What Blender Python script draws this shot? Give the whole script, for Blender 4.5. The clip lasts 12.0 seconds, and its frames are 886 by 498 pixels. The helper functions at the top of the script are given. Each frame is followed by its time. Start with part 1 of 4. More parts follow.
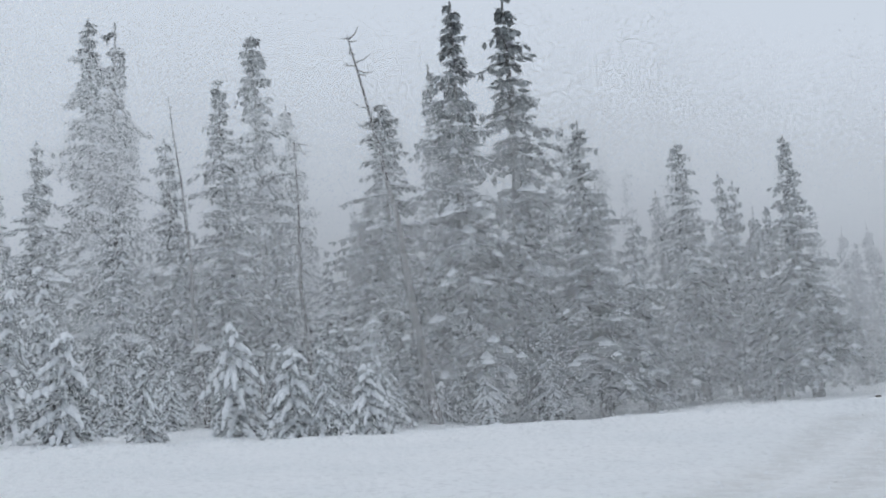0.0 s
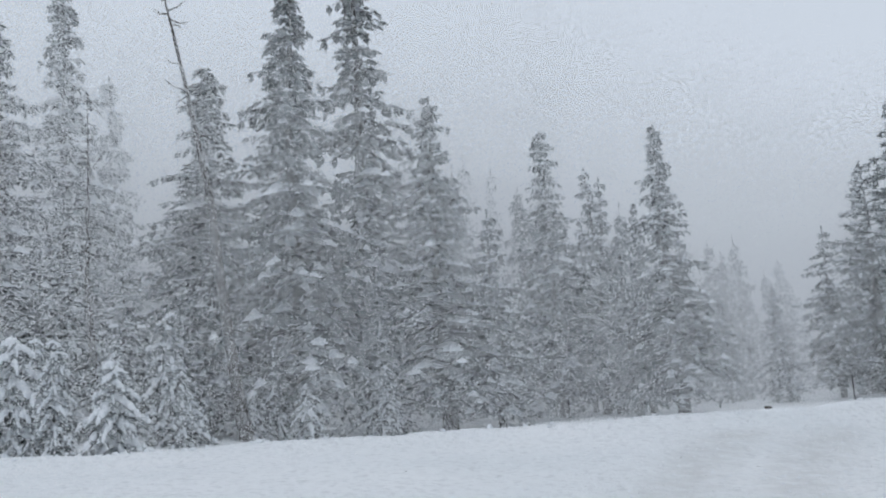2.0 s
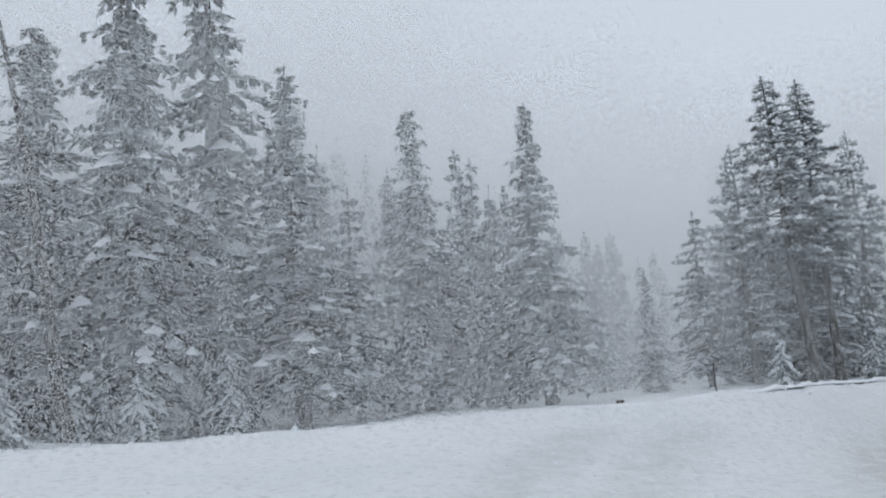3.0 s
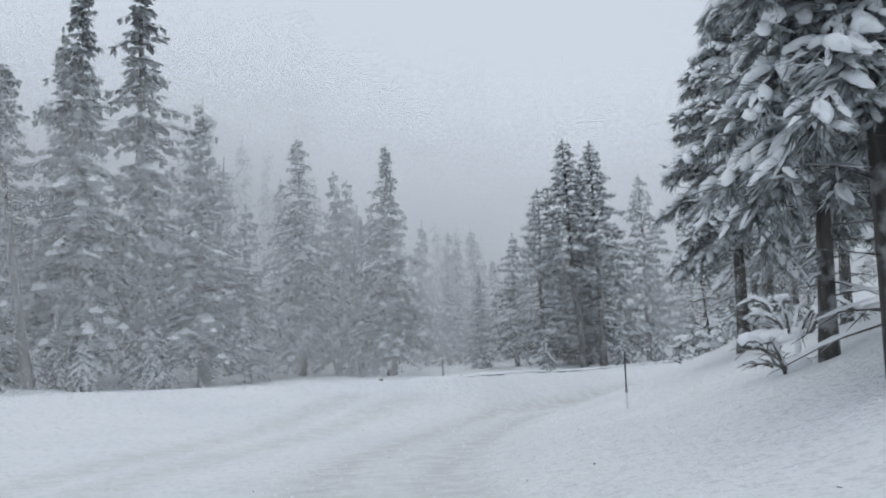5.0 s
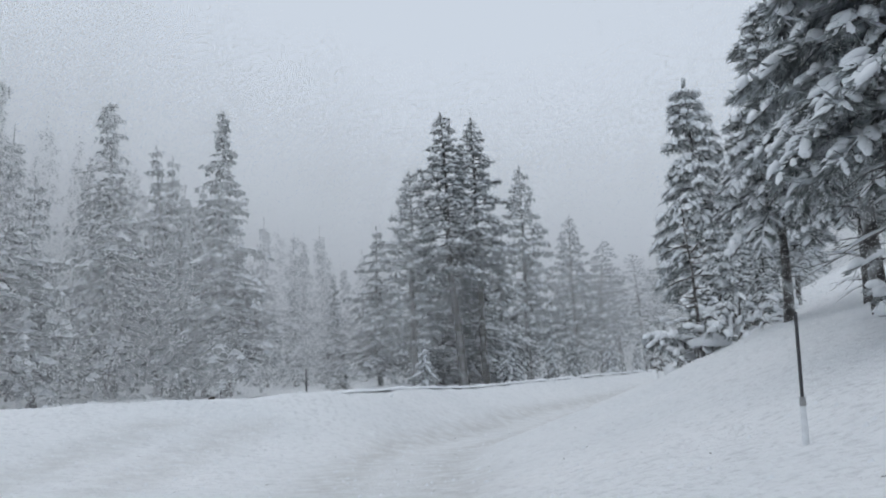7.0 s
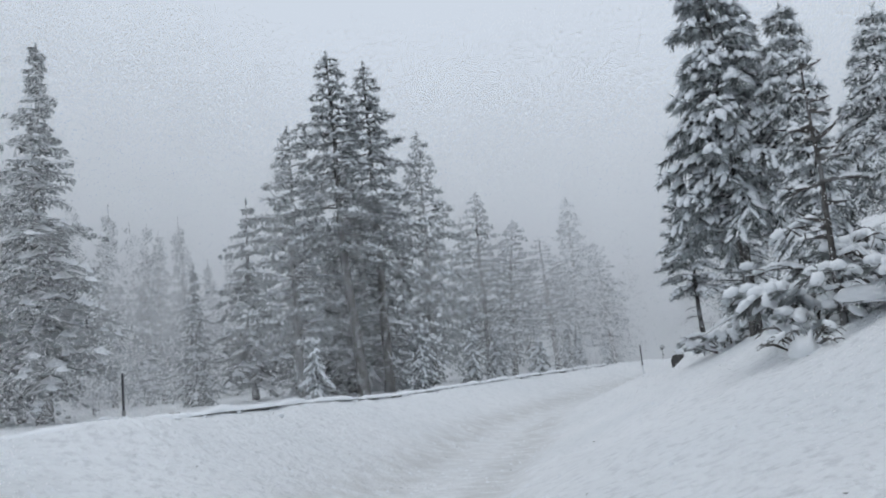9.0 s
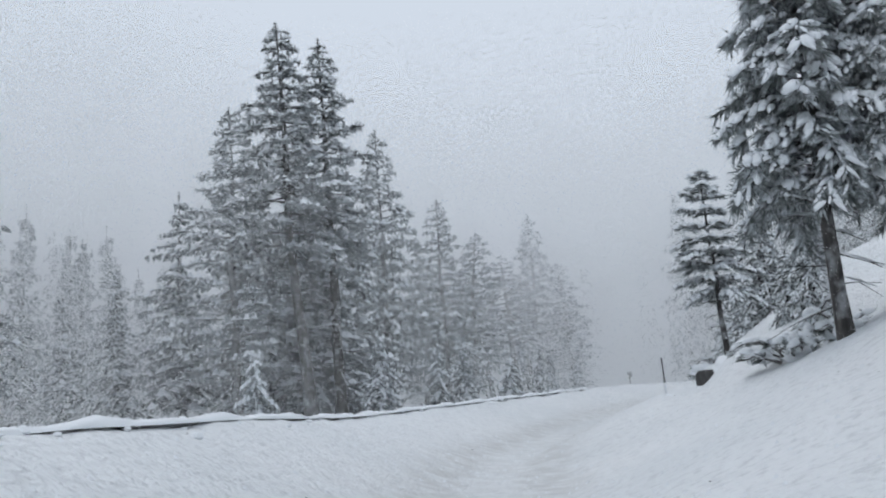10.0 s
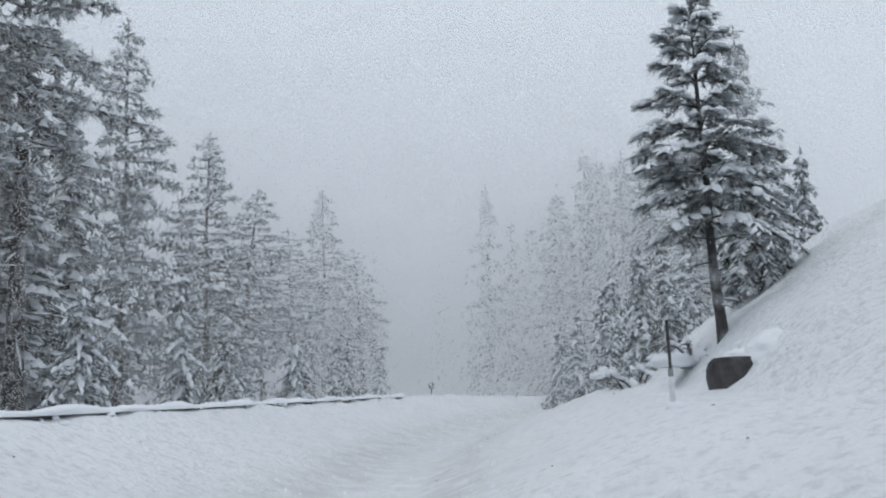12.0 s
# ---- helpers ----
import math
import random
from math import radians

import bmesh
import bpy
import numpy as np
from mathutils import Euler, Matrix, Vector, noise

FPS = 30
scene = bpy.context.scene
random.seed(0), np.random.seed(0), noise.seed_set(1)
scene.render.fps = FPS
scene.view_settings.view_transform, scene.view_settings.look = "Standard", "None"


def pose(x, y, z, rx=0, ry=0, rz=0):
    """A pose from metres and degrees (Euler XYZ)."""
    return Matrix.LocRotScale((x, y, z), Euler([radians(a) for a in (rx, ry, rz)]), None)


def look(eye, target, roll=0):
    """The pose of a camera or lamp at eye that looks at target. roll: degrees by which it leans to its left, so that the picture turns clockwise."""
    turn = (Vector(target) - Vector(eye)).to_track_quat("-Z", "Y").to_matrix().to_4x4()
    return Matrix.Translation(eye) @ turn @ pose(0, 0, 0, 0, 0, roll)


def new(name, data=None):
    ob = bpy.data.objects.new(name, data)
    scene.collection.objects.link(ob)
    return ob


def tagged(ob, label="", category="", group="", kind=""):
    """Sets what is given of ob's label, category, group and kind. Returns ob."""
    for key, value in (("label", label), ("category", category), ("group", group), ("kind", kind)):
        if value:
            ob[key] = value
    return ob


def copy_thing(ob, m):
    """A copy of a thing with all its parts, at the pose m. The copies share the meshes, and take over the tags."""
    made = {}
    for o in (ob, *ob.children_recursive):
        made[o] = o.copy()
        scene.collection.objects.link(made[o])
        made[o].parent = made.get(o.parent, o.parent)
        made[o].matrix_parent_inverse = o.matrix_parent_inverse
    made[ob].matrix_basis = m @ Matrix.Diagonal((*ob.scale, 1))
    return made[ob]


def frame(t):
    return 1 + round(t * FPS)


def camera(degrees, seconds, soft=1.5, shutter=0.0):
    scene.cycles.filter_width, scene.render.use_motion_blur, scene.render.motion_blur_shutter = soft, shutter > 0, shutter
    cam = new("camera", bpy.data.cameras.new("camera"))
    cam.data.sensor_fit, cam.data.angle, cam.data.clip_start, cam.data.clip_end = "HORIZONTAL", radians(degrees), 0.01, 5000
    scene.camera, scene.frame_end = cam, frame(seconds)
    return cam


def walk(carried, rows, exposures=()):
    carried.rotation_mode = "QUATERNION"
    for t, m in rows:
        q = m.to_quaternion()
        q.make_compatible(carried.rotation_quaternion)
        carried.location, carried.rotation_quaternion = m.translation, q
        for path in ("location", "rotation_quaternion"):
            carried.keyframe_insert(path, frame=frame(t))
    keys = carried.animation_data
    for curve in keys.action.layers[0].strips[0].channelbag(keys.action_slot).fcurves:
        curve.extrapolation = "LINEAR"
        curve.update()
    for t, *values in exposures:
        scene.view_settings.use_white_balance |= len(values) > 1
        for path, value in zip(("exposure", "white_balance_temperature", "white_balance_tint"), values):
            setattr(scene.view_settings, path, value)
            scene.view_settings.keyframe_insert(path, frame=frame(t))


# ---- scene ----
cam = camera(50.7, 12.0, soft=2.1)


def seat(x, y, z, yaw, pitch, roll):
    return pose(x, y, z, 90 + pitch, 0, yaw) @ pose(0, 0, 0, 0, 0, roll)


# seconds, place, yaw to the left, pitch up, roll
PATH = [
    (0.0, -4.67, 6.31, 1.25, 18.80, 9.44, -4.65),
    (0.5, -4.63, 8.48, 1.19, 17.10, 9.84, -4.94),
    (1.0, -4.78, 10.66, 1.08, 15.21, 10.18, -4.78),
    (1.5, -4.93, 12.89, 0.96, 13.18, 10.16, -4.33),
    (2.0, -4.78, 15.04, 0.86, 11.01, 9.91, -4.15),
    (2.5, -4.25, 16.92, 0.82, 8.00, 9.39, -4.31),
    (3.0, -3.73, 18.75, 0.87, 4.21, 8.86, -4.74),
    (3.2, -3.57, 19.41, 0.87, 2.94, 8.82, -4.85),
    (4.8, 0.24, 0.26, 1.39, -1.05, 6.23, -2.53),
    (5.0, 0.03, 1.42, 1.46, -1.45, 6.24, -2.28),
    (5.5, -0.60, 4.74, 1.25, -2.97, 6.41, -2.02),
    (6.0, -0.82, 8.19, 1.11, -5.14, 6.75, -1.95),
    (6.5, -0.75, 11.17, 0.97, -7.91, 7.14, -2.34),
    (7.0, -0.57, 14.32, 0.86, -11.51, 7.42, -2.44),
    (7.5, -0.56, 17.47, 0.98, -14.51, 6.99, -1.77),
    (7.7, -0.54, 18.61, 0.92, -15.47, 6.96, -1.63),
    (9.3, 1.10, 28.11, 0.56, -20.12, 7.83, -4.82),
    (9.5, 1.25, 29.25, 0.44, -20.82, 8.22, -4.29),
    (10.0, 2.00, 32.44, 0.39, -23.05, 9.06, -4.13),
    (10.5, 3.04, 35.53, 0.30, -25.89, 9.34, -3.84),
    (11.0, 4.37, 38.61, 0.22, -29.28, 9.25, -3.46),
    (11.5, 5.97, 41.95, 0.20, -33.04, 9.12, -2.53),
    (12.0, 7.99, 45.51, 0.17, -36.56, 9.24, -1.37),
]
walk(cam, [(r[0], seat(*r[1:])) for r in PATH], [(0.0, 0.03), (3.2, 0.03), (5.0, 0.05), (7.5, 0.02), (9.5, 0.10), (12.0, 0.14)])

# ---- world and light: overcast sky in falling snow ----
world = bpy.data.worlds.new("overcast")
scene.world = world
world.use_nodes = True
wn = world.node_tree
wn.nodes.clear()
sky = wn.nodes.new("ShaderNodeTexSky")
sky.sky_type, sky.sun_disc = "NISHITA", False
sky.sun_elevation, sky.sun_rotation = radians(79), radians(-31)
sky_bg = wn.nodes.new("ShaderNodeBackground")
sky_bg.inputs["Strength"].default_value = 0.05
wn.links.new(sky.outputs[0], sky_bg.inputs["Color"])
cloud_bg = wn.nodes.new("ShaderNodeBackground")
cloud_bg.inputs["Color"].default_value = (0.812, 0.90, 1.02, 1)
cloud_bg.inputs["Strength"].default_value = 0.77
both = wn.nodes.new("ShaderNodeMixShader")
both.inputs[0].default_value = 0.93
wout = wn.nodes.new("ShaderNodeOutputWorld")
wn.links.new(sky_bg.outputs[0], both.inputs[1])
wn.links.new(cloud_bg.outputs[0], both.inputs[2])
wn.links.new(both.outputs[0], wout.inputs["Surface"])
sun_data = bpy.data.lights.new("sun", "SUN")
sun_data.energy, sun_data.angle, sun_data.color = 0.5, radians(50), (1.0, 0.98, 0.95)
sun_ob = new("sun", sun_data)
sun_ob.matrix_world = look((0, 0, 60), (6, -10, 0))


# ---- materials ----
def material(name):
    m = bpy.data.materials.new(name)
    m.use_nodes = True
    nt = m.node_tree
    return m, nt, nt.nodes["Principled BSDF"]


def noise_node(nt, scale, detail=4.0, coords=None):
    n = nt.nodes.new("ShaderNodeTexNoise")
    n.inputs["Scale"].default_value, n.inputs["Detail"].default_value = scale, detail
    if coords is not None:
        nt.links.new(coords, n.inputs["Vector"])
    return n


def ramp(nt, source, a, b, lo, hi):
    r = nt.nodes.new("ShaderNodeValToRGB")
    r.color_ramp.elements[0].position, r.color_ramp.elements[1].position = lo, hi
    r.color_ramp.elements[0].color, r.color_ramp.elements[1].color = (*a, 1), (*b, 1)
    nt.links.new(source, r.inputs["Fac"])
    return r


def mix(nt, fac, a, b):
    m = nt.nodes.new("ShaderNodeMix")
    m.data_type = "RGBA"
    for s, v in ((m.inputs[0], fac), (m.inputs[6], a), (m.inputs[7], b)):
        if isinstance(v, tuple):
            s.default_value = (*v, 1)
        elif isinstance(v, float):
            s.default_value = v
        else:
            nt.links.new(v, s)
    return m.outputs[2]


def bump(nt, bsdf, height, strength, distance):
    b = nt.nodes.new("ShaderNodeBump")
    b.inputs["Strength"].default_value, b.inputs["Distance"].default_value = strength, distance
    nt.links.new(height, b.inputs["Height"])
    nt.links.new(b.outputs[0], bsdf.inputs["Normal"])


def place_coords(nt):
    g = nt.nodes.new("ShaderNodeNewGeometry")
    return g


def plain(name, a, b, scale, rough=0.7, metal=0.0, bump_by=0.0, bump_scale=30.0):
    m, nt, p = material(name)
    c = nt.nodes.new("ShaderNodeTexCoord").outputs["Object"]
    n = noise_node(nt, scale, 5.0, c)
    nt.links.new(ramp(nt, n.outputs[0], a, b, 0.35, 0.65).outputs[0], p.inputs["Base Color"])
    p.inputs["Roughness"].default_value, p.inputs["Metallic"].default_value = rough, metal
    if bump_by:
        bump(nt, p, noise_node(nt, bump_scale, 4.0, c).outputs[0], 0.8, bump_by)
    return m


def snow_material(name, rough=0.65):
    m, nt, p = material(name)
    g = place_coords(nt).outputs["Position"]
    big = noise_node(nt, 0.35, 5.0, g)
    fine = noise_node(nt, 9.0, 5.0, g)
    base = ramp(nt, big.outputs[0], (0.80, 0.83, 0.86), (0.88, 0.90, 0.92), 0.3, 0.7)
    nt.links.new(base.outputs[0], p.inputs["Base Color"])
    p.inputs["Roughness"].default_value = rough
    bump(nt, p, fine.outputs[0], 0.35, 0.03)
    return m


def ground_material():
    """Fresh snow; packed and slightly sandy where wheels have run; specks of grit; dimple shade painted in."""
    m, nt, p = material("road_snow")
    g = place_coords(nt).outputs["Position"]
    at = nt.nodes.new("ShaderNodeAttribute")
    at.attribute_name = "packed"
    big = noise_node(nt, 0.22, 6.0, g)
    mid = noise_node(nt, 2.4, 6.0, g)
    fine = noise_node(nt, 11.0, 5.0, g)
    base = ramp(nt, big.outputs[0], (0.83, 0.86, 0.88), (0.91, 0.925, 0.94), 0.3, 0.7).outputs[0]
    broken = nt.nodes.new("ShaderNodeMath")
    broken.operation = "MULTIPLY"
    nt.links.new(at.outputs["Fac"], broken.inputs[0])
    nt.links.new(ramp(nt, mid.outputs[0], (0.25, 0.25, 0.25), (1, 1, 1), 0.3, 0.62).outputs[0], broken.inputs[1])
    packed = mix(nt, fine.outputs[0], (0.50, 0.49, 0.46), (0.66, 0.67, 0.67))
    col = mix(nt, broken.outputs[0], base, packed)
    grit = ramp(nt, noise_node(nt, 5.5, 3.0, g).outputs[0], (0, 0, 0), (0.4, 0.4, 0.4), 0.64, 0.78).outputs[0]
    col = mix(nt, grit, col, (0.42, 0.43, 0.43))
    # shade of small dimples and hollows painted as darker noise
    dimple_shade = ramp(nt, noise_node(nt, 7.0, 5.0, g).outputs[0], (0.5, 0.5, 0.5), (0, 0, 0), 0.32, 0.48).outputs[0]
    col = mix(nt, dimple_shade, col, (0.60, 0.62, 0.64))
    pit_shade = ramp(nt, noise_node(nt, 3.1, 6.0, g).outputs[0], (0.22, 0.22, 0.22), (0, 0, 0), 0.28, 0.46).outputs[0]
    col = mix(nt, pit_shade, col, (0.64, 0.66, 0.68))
    nt.links.new(col, p.inputs["Base Color"])
    p.inputs["Roughness"].default_value = 0.75
    add = nt.nodes.new("ShaderNodeMath")
    add.operation = "ADD"
    nt.links.new(mid.outputs[0], add.inputs[0])
    nt.links.new(fine.outputs[0], add.inputs[1])
    bump(nt, p, add.outputs[0], 0.9, 0.12)
    return m


def foliage_material(name, dark, light, frost):
    """Needles, dusted white in patches; the paler sets also carry painted haze."""
    m, nt, p = material(name)
    geo = place_coords(nt)
    g = geo.outputs["Position"]
    n1 = noise_node(nt, 1.3, 4.0, g)
    n2 = noise_node(nt, 5.0, 3.0, g)
    needles = ramp(nt, n1.outputs[0], dark, light, 0.3, 0.7).outputs[0]
    dust = ramp(nt, n2.outputs[0], (0, 0, 0), (frost, frost, frost), 0.42, 0.66).outputs[0]
    nt.links.new(mix(nt, dust, needles, (0.74, 0.78, 0.81)), p.inputs["Base Color"])
    p.inputs["Roughness"].default_value = 0.8
    return m


def bark_material(name, dark, light, plaster):
    """Furrowed bark with wind-plastered snow in the cracks."""
    m, nt, p = material(name)
    geo = place_coords(nt)
    tc = nt.nodes.new("ShaderNodeMapping")
    tc.inputs["Scale"].default_value = (9, 9, 1.6)
    nt.links.new(geo.outputs["Position"], tc.inputs["Vector"])
    n1 = noise_node(nt, 1.0, 6.0, tc.outputs[0])
    n2 = noise_node(nt, 2.6, 5.0, geo.outputs["Position"])
    bark = ramp(nt, n1.outputs[0], dark, light, 0.35, 0.65).outputs[0]
    white = ramp(nt, n2.outputs[0], (0, 0, 0), (plaster, plaster, plaster), 0.5, 0.68).outputs[0]
    nt.links.new(mix(nt, white, bark, (0.75, 0.78, 0.8)), p.inputs["Base Color"])
    p.inputs["Roughness"].default_value = 0.9
    bump(nt, p, n1.outputs[0], 0.8, 0.03)
    return m


def flake_material():
    m = bpy.data.materials.new("snowflake")
    m.use_nodes = True
    nt = m.node_tree
    nt.nodes.clear()
    d, t, mx, o = (nt.nodes.new(k) for k in ("ShaderNodeBsdfDiffuse", "ShaderNodeBsdfTranslucent", "ShaderNodeMixShader", "ShaderNodeOutputMaterial"))
    d.inputs[0].default_value = t.inputs[0].default_value = (0.98, 0.985, 0.99, 1)
    mx.inputs[0].default_value = 0.5
    nt.links.new(d.outputs[0], mx.inputs[1])
    nt.links.new(t.outputs[0], mx.inputs[2])
    nt.links.new(mx.outputs[0], o.inputs["Surface"])
    return m


SNOW = snow_material("fresh_snow")
ROAD = ground_material()
# rime plus painted haze: base colour lifted for trees at middle distance
FIR = foliage_material("rime_and_haze_fir_needles", (0.18, 0.196, 0.20), (0.28, 0.298, 0.30), 0.4)
# far firs: haze painted into the needle colour
HAZE_PALED = foliage_material("haze_paled_needles", (0.34, 0.358, 0.365), (0.45, 0.47, 0.475), 0.25)
# pines behind the rail: colour raised to add haze the flakes lack
RIME_HAZE_PINE = foliage_material("rime_and_haze_pine_needles", (0.185, 0.200, 0.202), (0.285, 0.302, 0.302), 0.55)
PINE = foliage_material("pine_needles", (0.115, 0.130, 0.128), (0.205, 0.222, 0.216), 0.85)
# paler copy of the bark below, haze mixed into its tones
RIME_HAZE_BARK = bark_material("rime_and_haze_bark", (0.10, 0.098, 0.096), (0.20, 0.195, 0.19), 0.5)
BARK = bark_material("bark", (0.040, 0.037, 0.036), (0.105, 0.097, 0.090), 0.42)
DEADWOOD = bark_material("weathered_wood", (0.050, 0.045, 0.042), (0.13, 0.12, 0.11), 0.35)
STEEL = plain("galvanised_steel", (0.20, 0.205, 0.21), (0.32, 0.325, 0.33), 6.0, 0.5, 0.4)
WOODPOST = plain("rail_post_wood", (0.06, 0.05, 0.045), (0.12, 0.10, 0.09), 8.0, 0.85)
STAKE_DARK = plain("stake_black", (0.025, 0.026, 0.03), (0.05, 0.05, 0.055), 12.0, 0.5)
STAKE_SLEEVE = plain("stake_sleeve", (0.68, 0.70, 0.72), (0.8, 0.82, 0.84), 12.0, 0.6)
STAKE_BAND = plain("stake_band", (0.22, 0.22, 0.22), (0.32, 0.32, 0.32), 12.0, 0.4)
SIGN_BACK = plain("sign_back", (0.11, 0.115, 0.12), (0.2, 0.205, 0.21), 3.0, 0.5, 0.4)
ROCK = plain("rock", (0.045, 0.043, 0.043), (0.10, 0.097, 0.095), 4.0, 0.9, 0.0, 0.08, 7.0)
FLAKE = flake_material()


# ---- mesh helpers ----
class Buf:
    def __init__(self):
        self.v, self.f = [], []

    def tri(self, a, b, c):
        n = len(self.v)
        self.v += [a, b, c]
        self.f.append((n, n + 1, n + 2))

    def kite(self, root, tip, half):
        """A leaf-shaped spray from root to tip."""
        n = len(self.v)
        mid = root.lerp(tip, 0.55)
        self.v += [root, mid + half, tip, mid - half]
        self.f += [(n, n + 1, n + 2), (n, n + 2, n + 3)]

    def tube(self, pts, radii, sides=5):
        n = len(self.v)
        for i, p in enumerate(pts):
            d = (pts[min(i + 1, len(pts) - 1)] - pts[max(i - 1, 0)]).normalized()
            side = d.orthogonal().normalized()
            up = d.cross(side)
            for k in range(sides):
                a = 2 * math.pi * k / sides
                self.v.append(p + (side * math.cos(a) + up * math.sin(a)) * radii[i])
        for i in range(len(pts) - 1):
            for k in range(sides):
                a, b = n + i * sides + k, n + i * sides + (k + 1) % sides
                self.f.append((a, b, b + sides, a + sides))
        self.v.append(pts[-1])
        last = n + (len(pts) - 1) * sides
        for k in range(sides):
            self.f.append((last + k, last + (k + 1) % sides, len(self.v) - 1))

    def lump(self, c, along, length, width, height, rnd, rings=1):
        """A rounded pillow of snow lying along a direction."""
        side = Vector((-along.y, along.x, 0))
        side = side.normalized() if side.length > 1e-3 else Vector((1, 0, 0))
        n = len(self.v)
        sides = 6 if rings == 1 else 8
        shape = ((1.0, -0.3),) if rings == 1 else ((0.72, -0.35), (1.0, 0.05), (0.72, 0.68))
        rough = [rnd.uniform(0.75, 1.15) for _ in range(sides)]
        for k_r, k_z in shape:
            for k in range(sides):
                a = 2 * math.pi * k / sides
                j = rough[k] * rnd.uniform(0.93, 1.07)
                self.v.append(c + along * (math.cos(a) * length * j * k_r) + side * (math.sin(a) * width * j * k_r) + Vector((0, 0, k_z * height)))
        self.v.append(c + Vector((0, 0, height)))
        for r in range(len(shape) - 1):
            for k in range(sides):
                a, b = n + r * sides + k, n + r * sides + (k + 1) % sides
                self.f.append((a, b, b + sides, a + sides))
        last = n + (len(shape) - 1) * sides
        for k in range(sides):
            self.f.append((last + k, last + (k + 1) % sides, len(self.v) - 1))

    def mesh(self, name, mat, smooth=False):
        me = bpy.data.meshes.new(name)
        me.from_pydata([tuple(p) for p in self.v], [], self.f)
        me.materials.append(mat)
        if smooth:
            me.polygons.foreach_set("use_smooth", [True] * len(me.polygons))
        me.update()
        return me


def part(name, buf, mat, parent, label="", smooth=False):
    ob = new(name, buf.mesh(name, mat, smooth))
    ob.parent = parent
    return tagged(ob, label) if label else ob


# ---- the lie of the land ----
ROAD_LINE = [Vector(p) for p in ((0.5, -90), (0.4, -30), (0.2, 0), (-0.6, 8), (-0.6, 16), (0.6, 25), (1.8, 31), (3.6, 37), (6.2, 42.5), (8.8, 47), (12.4, 53), (17.5, 59.5), (25, 66.8), (40, 79), (62, 95), (95, 117), (240, 220))]
EDGE_LINE = [Vector(p) for p in ((-75, -60), (-46, 0), (-31, 20), (-19, 32), (-8, 37.5), (1.0, 40.5), (5.2, 48.5), (9.8, 56), (16, 63.5), (24, 70.8), (36, 80), (57, 96.5), (90, 121), (235, 224))]


def line_distance(line, x, y):
    """Signed distance (right of the line is positive) and the way along it, for arrays x, y."""
    best = np.full(x.shape, 1e9)
    signed = np.zeros(x.shape)
    for a, b in zip(line, line[1:]):
        d = b - a
        t = np.clip(((x - a.x) * d.x + (y - a.y) * d.y) / d.length_squared, 0, 1)
        ex, ey = x - (a.x + t * d.x), y - (a.y + t * d.y)
        dist = np.hypot(ex, ey)
        s = np.sign(ex * d.y - ey * d.x)
        m = dist < best
        best[m], signed[m] = dist[m], (s * dist)[m]
    return signed


def smooth(a, b, v):
    t = np.clip((v - a) / (b - a), 0, 1)
    return t * t * (3 - 2 * t)


def waves(x, y):
    return (np.sin(0.31 * x + 1.3 * np.sin(0.23 * y)) * np.sin(0.27 * y + 0.9 * np.sin(0.19 * x + 1)) * 0.5
            + 0.3 * np.sin(0.83 * x + 0.6 * y + np.sin(0.5 * y)) * np.sin(0.71 * y - 0.4 * x + 2))


def lumps(x, y):
    return np.sin(2.3 * x + 1.1 * np.sin(1.7 * y)) * np.sin(2.1 * y + 1.4 * np.sin(1.3 * x)) + 0.5 * np.sin(4.7 * x + 2 * y) * np.sin(5.1 * y - 1.7 * x)


